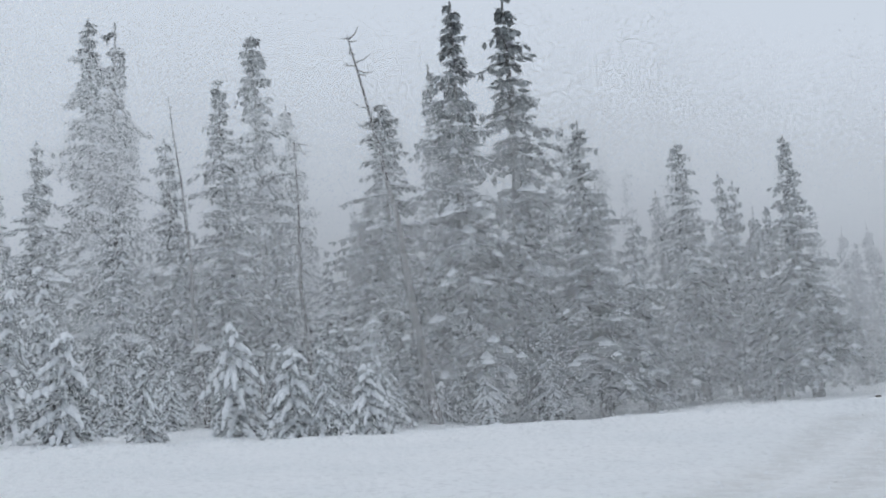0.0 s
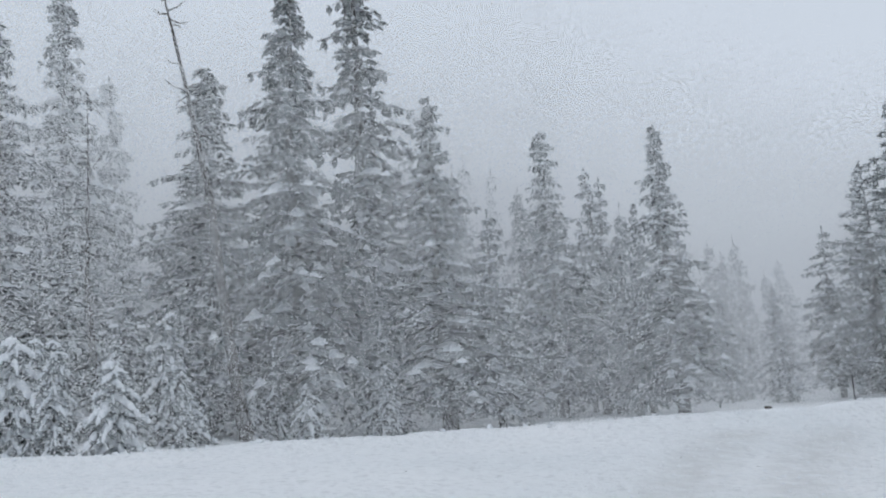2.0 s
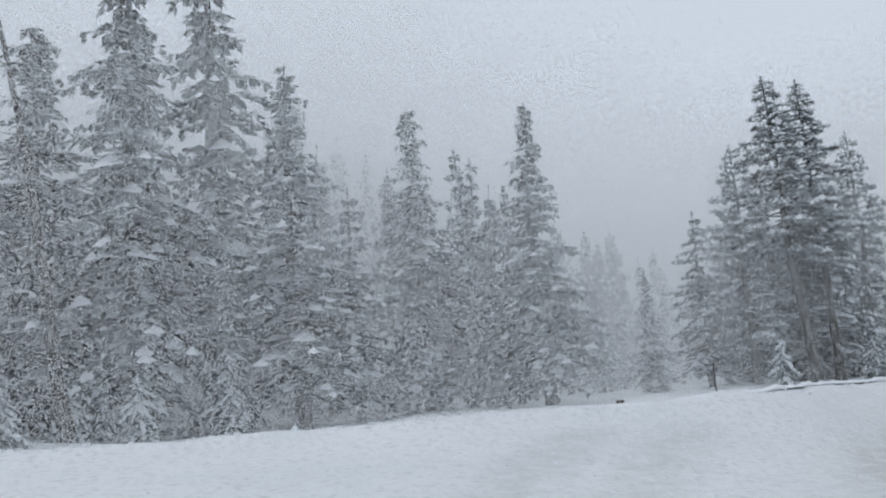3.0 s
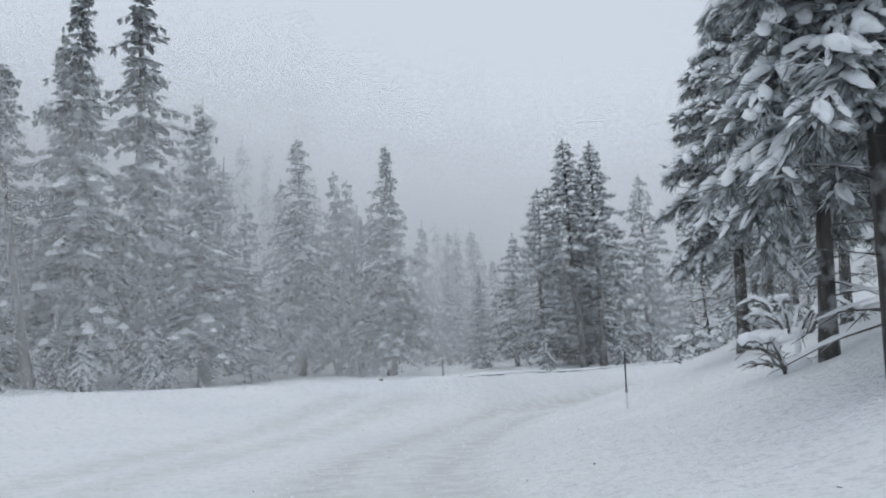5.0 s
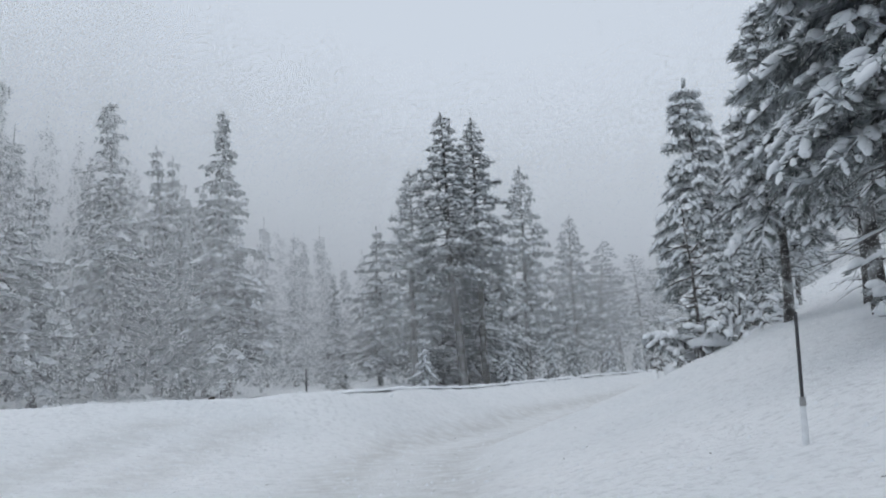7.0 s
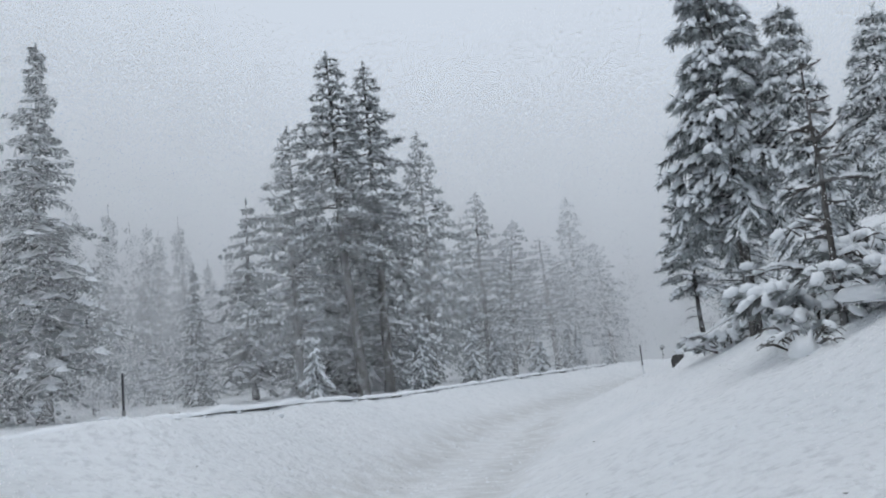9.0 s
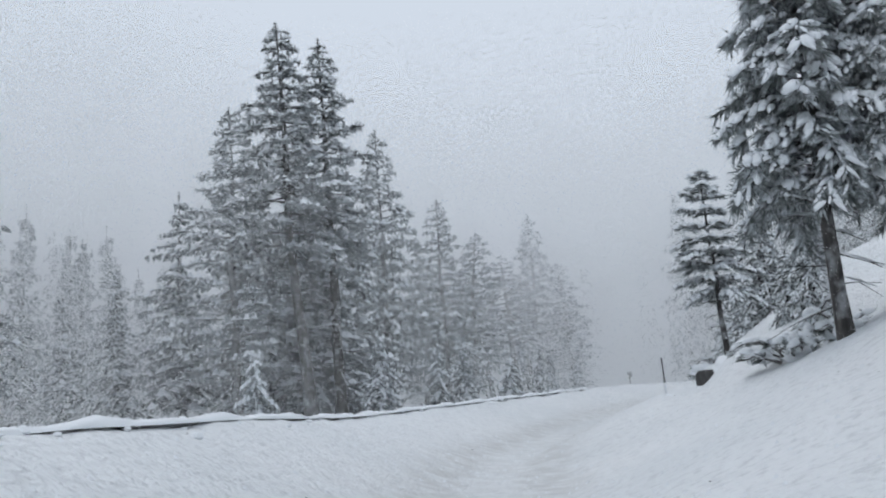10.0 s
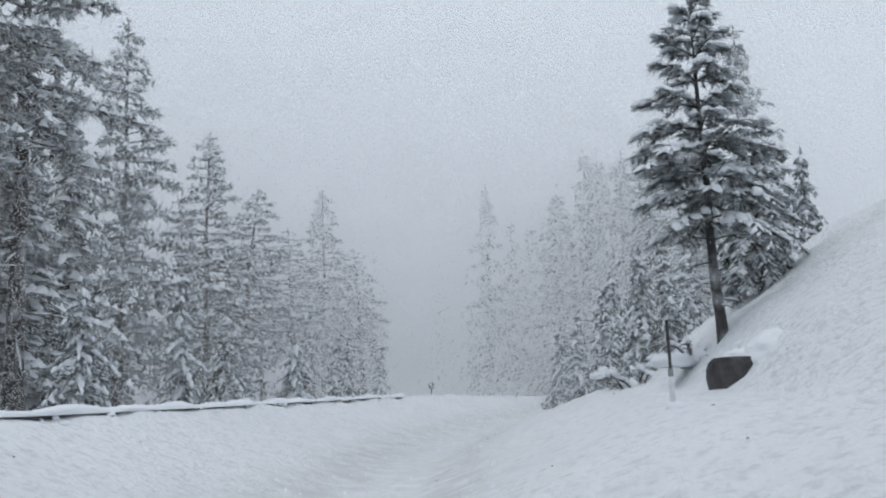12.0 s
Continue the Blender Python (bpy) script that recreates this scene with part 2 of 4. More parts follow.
def land(x, y):
    """Height of the snow and how far wheels have packed it."""
    x, y = np.atleast_1d(np.asarray(x, float)), np.atleast_1d(np.asarray(y, float))
    u = line_distance(ROAD_LINE, x, y)
    e = line_distance(EDGE_LINE, x, y)
    road = 0.08 - 0.03 * np.clip(y, 0, 42) + 0.85 * smooth(44, 85, y)
    left = 0.28 - 0.12 * smooth(34, 41, y) - 0.24 * smooth(42, 55, y) + 0.26 * smooth(58, 76, y) + 1.25 * smooth(-14, -38, x)
    k = np.clip(e, 0, None) / (np.clip(e, 0, None) + np.abs(u) + 0.6)
    z = np.where(u < 0, left + (road - left) * smooth(0.0, 0.85, k), road)
    # ploughed berm along the left edge and the forest floor past it
    z = z + 0.22 * np.exp(-((e - 0.1) / 0.8) ** 2) * (1 + 0.35 * waves(3 * x, 3 * y)) * smooth(-2, 0, -np.abs(e) + 2.5)
    z = np.where(e < -0.6, z - 0.25 * smooth(0.6, 3.5, -e) + 0.25 * waves(x, y) * smooth(2, 8, -e), z)
    # cut bank on the inside of the bend
    gentle = np.interp(u, (1.2, 4.3, 8.0, 16, 40), (0, 0.62, 2.0, 3.8, 5.0))
    middle = np.interp(u, (1.2, 5.3, 6.2, 10, 30), (0, 1.55, 2.0, 3.8, 6.5))
    steep = np.interp(u, (0.4, 3.4, 4.4, 5.3, 8.4, 14, 45), (0, 1.15, 1.28, 2.3, 4.5, 7.4, 13))
    k1, k2 = smooth(24, 44, y), smooth(47, 53, y)
    bank = (gentle * (1 - k1) + middle * k1) * (1 - k2) + steep * k2
    z = z + bank * (1 + 0.06 * waves(2 * x, 2 * y))
    # small unevenness
    z = z + 0.018 * lumps(x, y) * smooth(2.0, 5, np.abs(u)) + 0.03 * waves(0.9 * y, 1.1 * x + 2) * smooth(1.5, 4, np.abs(u)) + 0.05 * waves(2.1 * x, 2.4 * y) * smooth(1, 4, np.abs(u))
    # ruts: own lane and the outer lane
    packed = np.zeros(x.shape)
    for off, w, depth in ((-0.9, 0.75, 0.012), (0.85, 0.75, 0.012), (-4.2, 0.7, 0.008), (-5.9, 0.7, 0.008)):
        r = np.exp(-((u - off + 0.12 * np.sin(0.4 * y)) / w) ** 2) * np.where(off < -3, smooth(1.2, 2.6, e), 1)
        z = z - depth * r
        packed = np.maximum(packed, r * (0.75 if off > -3 else 0.5))
    packed = np.maximum(packed, 0.40 * np.exp(-(u / 2.2) ** 2))
    return z, packed


def ground_at(x, y):
    return float(land(x, y)[0][0])


def grid_line(parts):
    out = []
    for a, b, step in parts:
        out += list(np.arange(a, b, step))
    return np.array(out + [parts[-1][1]])


gx = grid_line(((-1500, -200, 100), (-200, -60, 6), (-60, -16, 1.1), (-16, 26, 0.2), (26, 50, 0.8), (50, 200, 6), (200, 1500, 100)))
gy = grid_line(((-900, -60, 70), (-60, -4, 3), (-4, 64, 0.23), (64, 110, 1.1), (110, 300, 8), (300, 2500, 150)))
XX, YY = np.meshgrid(gx, gy)
ZZ, PK = land(XX, YY)
nx, ny = len(gx), len(gy)
idx = np.arange(nx * ny).reshape(ny, nx)
quads = np.stack([idx[:-1, :-1], idx[:-1, 1:], idx[1:, 1:], idx[1:, :-1]], -1).reshape(-1, 4)
gme = bpy.data.meshes.new("ground")
gme.vertices.add(nx * ny)
gme.vertices.foreach_set("co", np.stack([XX, YY, ZZ], -1).astype(np.float32).ravel())
gme.loops.add(quads.size)
gme.loops.foreach_set("vertex_index", quads.astype(np.int32).ravel())
gme.polygons.add(len(quads))
gme.polygons.foreach_set("loop_start", np.arange(0, quads.size, 4, dtype=np.int32))
gme.polygons.foreach_set("use_smooth", np.ones(len(quads), dtype=bool))
att = gme.attributes.new("packed", "FLOAT", "POINT")
att.data.foreach_set("value", PK.astype(np.float32).ravel())
gme.update(calc_edges=True)
gme.materials.append(ROAD)
tagged(new("ground", gme), "snow-covered road, verges and forest floor with faint wheel ruts", "ground", kind="structure")


# ---- trees ----
UP = Vector((0, 0, 1))


def trunk_buf(h, r, lean, rnd, sides=8, segs=7, crook=0.012):
    b = Buf()
    pts, rad = [], []
    wob = Vector((0, 0, 0))
    for i in range(segs + 1):
        t = i / segs
        wob = wob + Vector((rnd.gauss(0, 1), rnd.gauss(0, 1), 0)) * h * crook * 0.5
        pts.append(Vector((lean * h * t, 0, -0.5 + (h + 0.5) * t)) + wob * (1 - abs(2 * t - 1)))
        rad.append(r * (1.25 if i == 0 else 1) * (1 - 0.93 * t) + 0.008)
    b.tube(pts, rad, sides)
    return b, pts


def on_trunk(pts, h, z):
    f = max(0.0, min(0.999, (z + 0.5) / (h + 0.5))) * (len(pts) - 1)
    i = int(f)
    return pts[i].lerp(pts[i + 1], f - i)


def conifer(seed, h, r, base, width, spacing, per, droop, snow, spray, label, lean=0.0, rings=1, dead_below=True, gaps=0.08, taper=0.9, irregular=0.25, mat=FIR, bark=RIME_HAZE_BARK):
    """A fir or spruce: whorls of drooping boughs of needle sprays under pads of snow."""
    rnd = random.Random(seed)
    tree = tagged(new("fir_tree"), label, "tree", "snowy forest trees")
    tb, pts = trunk_buf(h, r, lean, rnd)
    part("trunk", tb, bark, tree, smooth=True)
    limb, leaf, pad = Buf(), Buf(), Buf()
    z = base * h
    turn = rnd.uniform(0, 6)
    while z < h * 0.985:
        t = (z / h - base) / (1 - base)
        reach = width * ((1 - t) ** taper) * (0.55 + 0.45 * min(1, t / 0.10)) + 0.10 * width * (1 - t) + 0.12
        n = max(3, round(per * (0.55 + 0.45 * (1 - t))))
        for k in range(n):
            if rnd.random() < gaps:
                continue
            turn += 2 * math.pi / n + rnd.uniform(-0.35, 0.35)
            length = reach * rnd.uniform(1 - 1.6 * irregular, 1 + irregular)
            if length < 0.1:
                continue
            zz = z + rnd.uniform(-1.0, 1.0) * spacing
            root = on_trunk(pts, h, zz)
            out = Vector((math.cos(turn), math.sin(turn), 0))
            side = Vector((-out.y, out.x, 0))
            slope = 0.30 * t - 0.8 * droop * (1 - 0.4 * t) + rnd.uniform(-0.22, 0.22)
            sag = droop * rnd.uniform(0.25, 0.75)

            def at(q):
                return root + out * (length * q) + UP * (length * (slope * q - sag * q * q))

            limb.tube([root, at(0.95)], [0.012 + 0.012 * length, 0.006], 3)
            m = max(2, min(6, round(length / spray)))
            for j in range(m + 1):
                q = (j + 0.6) / (m + 0.8)
                p = at(q)
                fan = length * 0.34 * (1.15 - q) + 0.5 * spray
                for s in (-1, 1):
                    tip = p + side * (s * fan * rnd.uniform(0.7, 1.2)) + out * (fan * rnd.uniform(0.2, 0.7)) - UP * (fan * rnd.uniform(0.2, 0.75))
                    leaf.kite(p, tip, (out * 0.75 - side * s * 0.3 + UP * rnd.uniform(-0.5, 0.5)) * (0.26 * fan + 0.05))
                drop = spray * rnd.uniform(0.5, 1.1)
                leaf.kite(p + UP * 0.03, p - UP * drop + out * (0.4 * drop) + side * rnd.uniform(-0.3, 0.3) * drop, side * rnd.uniform(0.22, 0.4) * drop + out * rnd.uniform(-0.2, 0.2) * drop)
                for s in (rnd.choice((-1, 1)),):
                    drop_by = spray * rnd.uniform(0.6, 1.1)
                    leaf.kite(p + side * s * 0.3 * fan, p + side * (s * fan * rnd.uniform(0.4, 0.8)) - UP * (drop_by * rnd.uniform(0.6, 1.2)) + out * 0.2 * fan, (out * 0.6 + side * rnd.uniform(-0.4, 0.4)) * 0.3 * drop_by)
                if rnd.random() < snow:
                    w = ((0.20 if rings == 1 else 0.12) * length * (1.25 - q) + 0.16 * spray) * rnd.uniform(0.6, 1.15)
                    d = (out + UP * (slope - 2 * sag * q)).normalized()
                    pad.lump(p + UP * (0.03 + 0.05 * w), d, (0.55 * length / m + 0.05) * rnd.uniform(0.5, 1.0), w, 0.10 + 0.42 * w, rnd, rings)
                if rnd.random() < 0.28 * snow:
                    s = rnd.choice((-1, 1))
                    c = p + side * (s * fan * 0.6) + out * (0.25 * fan) - UP * (fan * 0.12)
                    d = (side * s + out * 0.5 - UP * 0.35).normalized()
                    pad.lump(c, d, 0.42 * fan, 0.2 * fan, 0.06 + 0.14 * fan, rnd, 1)
        z += spacing * rnd.uniform(0.75, 1.25)
    tip = on_trunk(pts, h, h)
    leaf.kite(tip - UP * 0.5, tip + UP * 0.25, Vector((0.1, 0, 0)))
    leaf.kite(tip - UP * 0.5, tip + UP * 0.25, Vector((0, 0.1, 0)))
    if dead_below:
        for _ in range(int(base * h * 2.5)):
            zz = rnd.uniform(0.15, 1) * base * h
            root, a = on_trunk(pts, h, zz), rnd.uniform(0, 6.28)
            out = Vector((math.cos(a), math.sin(a), rnd.uniform(-0.5, 0.1)))
            ln = rnd.uniform(0.3, 0.55) * width
            limb.tube([root, root + out * ln * 0.5, root + out * ln - UP * 0.1 * ln], [0.022, 0.014, 0.004], 3)
            if rnd.random() < 0.6:
                pad.lump(root + out * ln * 0.55 + UP * 0.02, out.normalized(), 0.35 * ln, 0.05, 0.06, rnd, 1)
    tagged(part("branchwork", limb, bark, tree), kind="stuff")
    tagged(part("foliage", leaf, mat, tree), kind="stuff")
    tagged(part("snow_load", pad, SNOW, tree, "thick pads of fresh snow", True), kind="stuff")
    return tree


def pine(seed, h, r, base, width, count, tuft, blades, snow, label, lean=0.0, rings=1, rise=0.15, hang=0.2, dead=0.6, crown=0.75, mat=RIME_HAZE_PINE, bark=RIME_HAZE_BARK):
    """A pine: bare lower trunk, crooked boughs that end in brush-like tufts of needles, capped with snow."""
    rnd = random.Random(seed)
    tree = tagged(new("pine_tree"), label, "tree", "snowy forest trees")
    tb, pts = trunk_buf(h, r, lean, rnd, 9, 8, 0.016)
    part("trunk", tb, bark, tree, smooth=True)
    limb, leaf, pad = Buf(), Buf(), Buf()

    def brush(c, d, size):
        for i in range(blades):
            v = (d * rnd.uniform(0.1, 1.2) + Vector((rnd.gauss(0, 0.6), rnd.gauss(0, 0.6), rnd.gauss(-0.05, 0.45)))).normalized()
            if i % 3 == 0:
                leaf.kite(c - v * size * 0.2, c + v * size * 0.7, v.orthogonal().normalized() * size * rnd.uniform(0.13, 0.2))
            else:
                w = v.orthogonal().normalized() * size * rnd.uniform(0.05, 0.10)
                leaf.tri(c + w, c - w, c + v * size * rnd.uniform(0.7, 1.15))
        if rnd.random() < snow:
            pad.lump(c + UP * size * 0.16, (d + Vector((0, 0, -0.2))).normalized(), size * rnd.uniform(0.25, 0.75), size * rnd.uniform(0.18, 0.5), size * rnd.uniform(0.18, 0.42), rnd, rings if size > 0.6 * tuft else 1)

    turn = rnd.uniform(0, 6)
    for i in range(count):
        t = (i + rnd.random()) / count
        z = h * (base + (1 - base) * (t ** 0.92) * 0.98)
        turn += 2.4 + rnd.uniform(-0.5, 0.5)
        length = width * ((1 - t) ** crown + 0.06) * (0.6 + 0.4 * min(1, t / 0.15)) * rnd.uniform(0.55, 1.15) + 0.08
        out = Vector((math.cos(turn), math.sin(turn), 0))
        side = Vector((-out.y, out.x, 0))
        root = on_trunk(pts, h, z)
        slope = rise * (0.4 + t) - hang * (1 - t) + rnd.uniform(-0.12, 0.12)
        bend = rnd.uniform(-0.25, 0.25)

        def at(q):
            return root + out * length * q + side * (bend * length * q * (1 - q)) + UP * length * (slope * q - hang * 0.5 * q * q)

        limb.tube([root, at(0.35), at(0.7), at(1)], [0.02 + 0.014 * length, 0.016 + 0.009 * length, 0.012 + 0.004 * length, 0.008], 4)
        if snow > 0.3 and rnd.random() < 0.6 * snow:
            for q in (0.35, 0.62, 0.9)[: 1 if rings == 1 else 3]:
                d = (at(min(q + 0.1, 1)) - at(q - 0.1)).normalized()
                pad.lump(at(q) + UP * 0.05, d, (0.16 + 0.10 * rnd.random()) * length, (0.06 + 0.05 * length) * rnd.uniform(0.7, 1.6), 0.07 + 0.06 * length * rnd.random(), rnd, rings)
        tf = tuft * (0.45 + 0.55 * (1 - t) ** 0.6)
        m = max(1 if t > 0.8 else 2, round(length / (tf * 0.75)))
        for j in range(m):
            q = 0.3 + 0.7 * (j + 0.7) / m if m > 2 else 0.5 + 0.5 * j
            p = at(min(q, 1))
            brush(p, (out + UP * 0.25).normalized(), tf * rnd.uniform(0.75, 1.15))
            for s in (-1, 1):
                if rnd.random() < 0.75 and length > 0.8 * tf:
                    c = p + side * s * tf * rnd.uniform(0.5, 1.1) * (1.3 - q) + out * tf * 0.3 - UP * rnd.uniform(0, 0.35) * tf
                    limb.tube([p, p.lerp(c, 0.9)], [0.012, 0.007], 3)
                    brush(c, (out * 0.6 + side * s * 0.7 - UP * hang * 0.5).normalized(), tf * rnd.uniform(0.65, 1.05))
    top = on_trunk(pts, h, h)
    for k in range(4):
        brush(top - UP * tuft * 0.35 * k, UP, tuft * (0.35 + 0.08 * k))
    for _ in range(int(dead * base * h * 3)):
        z = h * base * rnd.uniform(0.12, 1.1)
        a = rnd.uniform(0, 6.28)
        root = on_trunk(pts, h, z)
        out = Vector((math.cos(a), math.sin(a), rnd.uniform(-0.35, 0.25)))
        ln = rnd.uniform(0.25, 0.75) * width
        mid = root + out * ln * 0.5 + UP * rnd.uniform(-0.1, 0.1) * ln
        end = root + out * ln - UP * rnd.uniform(0, 0.25) * ln
        limb.tube([root, mid, end], [0.024, 0.015, 0.005], 3)
        limb.tube([mid, mid + (out + Vector((rnd.uniform(-1, 1), rnd.uniform(-1, 1), 0))) * ln * 0.3], [0.011, 0.004], 3)
        if rnd.random() < 0.7:
            pad.lump(mid + UP * 0.02, (end - root).normalized(), 0.4 * ln, 0.03, 0.045, rnd, 1)
    tagged(part("branchwork", limb, bark, tree), kind="stuff")
    tagged(part("foliage", leaf, mat, tree), kind="stuff")
    tagged(part("snow_load", pad, SNOW, tree, "clumps of fresh snow on the boughs", True), kind="stuff")
    return tree


def whorl_pine(seed, h, r, base, width, spacing, per, tuft, snow, clump, label, lean=0.0, rise=0.25, hang=0.5, dead=1.0, crown=0.7, blades=9, mat=PINE, bark=BARK):
    """An open pine: whorls of bare boughs whose twigs end in drooping bottle-brush tufts, snow lying along them."""
    rnd = random.Random(seed)
    tree = tagged(new("pine_tree"), label, "tree", "snowy forest trees")
    tb, pts = trunk_buf(h, r, lean, rnd, 9, 8, 0.014)
    part("trunk", tb, bark, tree, smooth=True)
    limb, leaf, pad = Buf(), Buf(), Buf()

    def brush(c, d, size):
        """Needles round a twig end, swept along it."""
        for _ in range(blades):
            v = (d + Vector((rnd.gauss(0, 0.5), rnd.gauss(0, 0.5), rnd.gauss(-0.05, 0.42)))).normalized()
            w = v.orthogonal().normalized() * size * rnd.uniform(0.07, 0.13)
            a = c - d * size * rnd.uniform(0, 0.6)
            leaf.tri(a + w, a - w, a + v * size * rnd.uniform(0.7, 1.15))

    def load(c, d, long, wide):
        pad.lump(c + UP * 0.25 * wide, d, long, wide, wide * rnd.uniform(0.7, 1.1), rnd, 2 if wide > 0.09 else 1)

    z = base * h
    while z < h * 0.98:
        t = (z / h - base) / (1 - base)
        turn = rnd.uniform(0, 6.28)
        n = max(3, per - round(2 * t))
        for k in range(n):
            turn += 2 * math.pi / n + rnd.uniform(-0.4, 0.4)
            length = (width * ((1 - t) ** crown) * (0.75 + 0.25 * min(1, t / 0.2)) + 0.16) * rnd.uniform(0.62, 1.12)
            out = Vector((math.cos(turn), math.sin(turn), 0))
            side = Vector((-out.y, out.x, 0))
            root = on_trunk(pts, h, z + rnd.uniform(-0.2, 0.2) * spacing)
            lift = rise * (0.5 + t) + rnd.uniform(-0.12, 0.12)
            fall = hang * (1 - 0.6 * t) * rnd.uniform(0.7, 1.3)
            bend = rnd.uniform(-0.3, 0.3)

            def at(q):
                return root + out * length * q + side * (bend * length * q * (1 - q)) + UP * length * (lift * q - fall * q * q)

            limb.tube([at(q) for q in (0, 0.3, 0.6, 0.85, 1)], [0.012 + 0.012 * length, 0.010 + 0.009 * length, 0.009 + 0.005 * length, 0.008, 0.004], 4)
            m = max(2, round(length * 0.75 / (tuft * 0.62)))
            for j in range(m + 1):
                q = 0.28 + 0.72 * j / m
                p = at(q)
                ahead = (at(min(1, q + 0.05)) - at(q - 0.05)).normalized()
                for s in (-1, 1):
                    if rnd.random() < 0.12:
                        continue
                    ln = (0.32 * length * (1.15 - q) + 0.55 * tuft) * rnd.uniform(0.7, 1.2)
                    d = (ahead * rnd.uniform(0.6, 1.0) + side * s * rnd.uniform(0.6, 1.0) - UP * rnd.uniform(0.0, 0.5)).normalized()
                    e = p + d * ln - UP * ln * 0.12
                    limb.tube([p, p + d * ln * 0.5, e], [0.009, 0.007, 0.004], 3)
                    steps = max(1, round(ln / (0.62 * tuft)))
                    for i in range(steps):
                        c = p.lerp(e, (i + 1) / steps)
                        brush(c, (d - UP * 0.25).normalized(), tuft * rnd.uniform(0.75, 1.15))
                        if rnd.random() < snow:
                            load(c + UP * 0.20 * tuft, d, tuft * rnd.uniform(0.3, 0.6), tuft * rnd.uniform(0.14, 0.30))
                    if rnd.random() < clump:
                        load(p.lerp(e, 0.75) + UP * 0.22 * tuft, d, tuft * rnd.uniform(0.4, 0.75), tuft * rnd.uniform(0.26, 0.46))
                if rnd.random() < snow:
                    load(p + UP * 0.03, ahead, 0.5 * length / m + 0.06, 0.03 + 0.10 * tuft * rnd.random())
            brush(at(1), (out - UP * 0.15).normalized(), tuft * 1.1)
        z += spacing * rnd.uniform(0.75, 1.25)
    top = on_trunk(pts, h, h)
    for k in range(5):
        brush(top - UP * tuft * 0.4 * k, UP, tuft * 0.8)
        load(top - UP * tuft * (0.2 + 0.5 * k), Vector((1, 0, 0)), tuft * 0.12, tuft * 0.10)
    for _ in range(int(dead * base * h * 3)):
        z = h * base * rnd.uniform(0.2, 1.1)
        a = rnd.uniform(0, 6.28)
        root = on_trunk(pts, h, z)
        out = Vector((math.cos(a), math.sin(a), rnd.uniform(-0.3, 0.15)))
        ln = rnd.uniform(0.3, 0.8) * width
        mid = root + out * ln * 0.5 + UP * rnd.uniform(-0.05, 0.1) * ln
        end = root + out * ln - UP * rnd.uniform(0, 0.3) * ln
        limb.tube([root, mid, end], [0.02, 0.013, 0.004], 3)
        for _ in range(2):
            limb.tube([mid, mid + (out + Vector((rnd.uniform(-1, 1), rnd.uniform(-1, 1), rnd.uniform(-0.3, 0.2)))) * ln * 0.3], [0.010, 0.003], 3)
        if rnd.random() < 0.8:
            pad.lump(mid + UP * 0.02, (end - root).normalized(), 0.45 * ln, 0.03, 0.05, rnd, 1)
    tagged(part("branchwork", limb, bark, tree), kind="stuff")
    tagged(part("foliage", leaf, mat, tree), kind="stuff")
    tagged(part("snow_load", pad, SNOW, tree, "clumps of fresh snow on the boughs", True), kind="stuff")
    return tree


def snag(seed, h, r, lean, arms, reach, label, top_bend=0.0, low=0.25):
    """A dead standing trunk with bare limbs."""
    rnd = random.Random(seed)
    tree = tagged(new("dead_tree"), label, "dead tree", "snowy forest trees")
    tb, pts = trunk_buf(h, r, lean, rnd, 7, 8, 0.01)
    part("trunk", tb, DEADWOOD, tree, smooth=True)
    limb, pad = Buf(), Buf()
    for _ in range(arms):
        z = h * rnd.uniform(low, 1.0)
        a = rnd.uniform(0, 6.28)
        root = on_trunk(pts, h, z)
        out = Vector((math.cos(a), math.sin(a), rnd.uniform(-0.3, 0.3)))
        ln = reach * rnd.uniform(0.3, 1.0) * (1.15 - 0.6 * z / h)
        mid = root + out * ln * 0.55 + UP * rnd.uniform(-0.12, 0.1) * ln
        end = root + out * ln + UP * rnd.uniform(-0.3, 0.45) * ln
        limb.tube([root, mid, end], [0.05, 0.03, 0.01], 4)
        limb.tube([mid, mid + (out + Vector((rnd.uniform(-1, 1), rnd.uniform(-1, 1), 0.3))) * ln * 0.3], [0.022, 0.008], 3)
        pad.lump(mid + UP * 0.03, out.normalized(), 0.4 * ln, 0.05, 0.06, rnd, 1)
    tagged(part("branchwork", limb, DEADWOOD, tree), kind="stuff")
    tagged(part("snow_load", pad, SNOW, tree, "thin lines of snow on bare limbs", True), kind="stuff")
    return tree


NATURAL = {}


def set_tree(kind, x, y, top, spin, wide=1.0, sink=0.15):
    """Stands a tree of that kind so that its tip is at height top."""
    z = ground_at(x, y) - sink
    make, h = KINDS[kind]
    s = (top - z) / h
    m = Matrix.LocRotScale((x, y, z), Euler((0, 0, radians(spin))), (s * wide, s * wide, s))
    if kind not in NATURAL:
        NATURAL[kind] = make()
        NATURAL[kind].matrix_basis = m
        return NATURAL[kind]
    src = NATURAL[kind]
    made = copy_thing(src, Matrix())
    made.matrix_basis = m
    return made


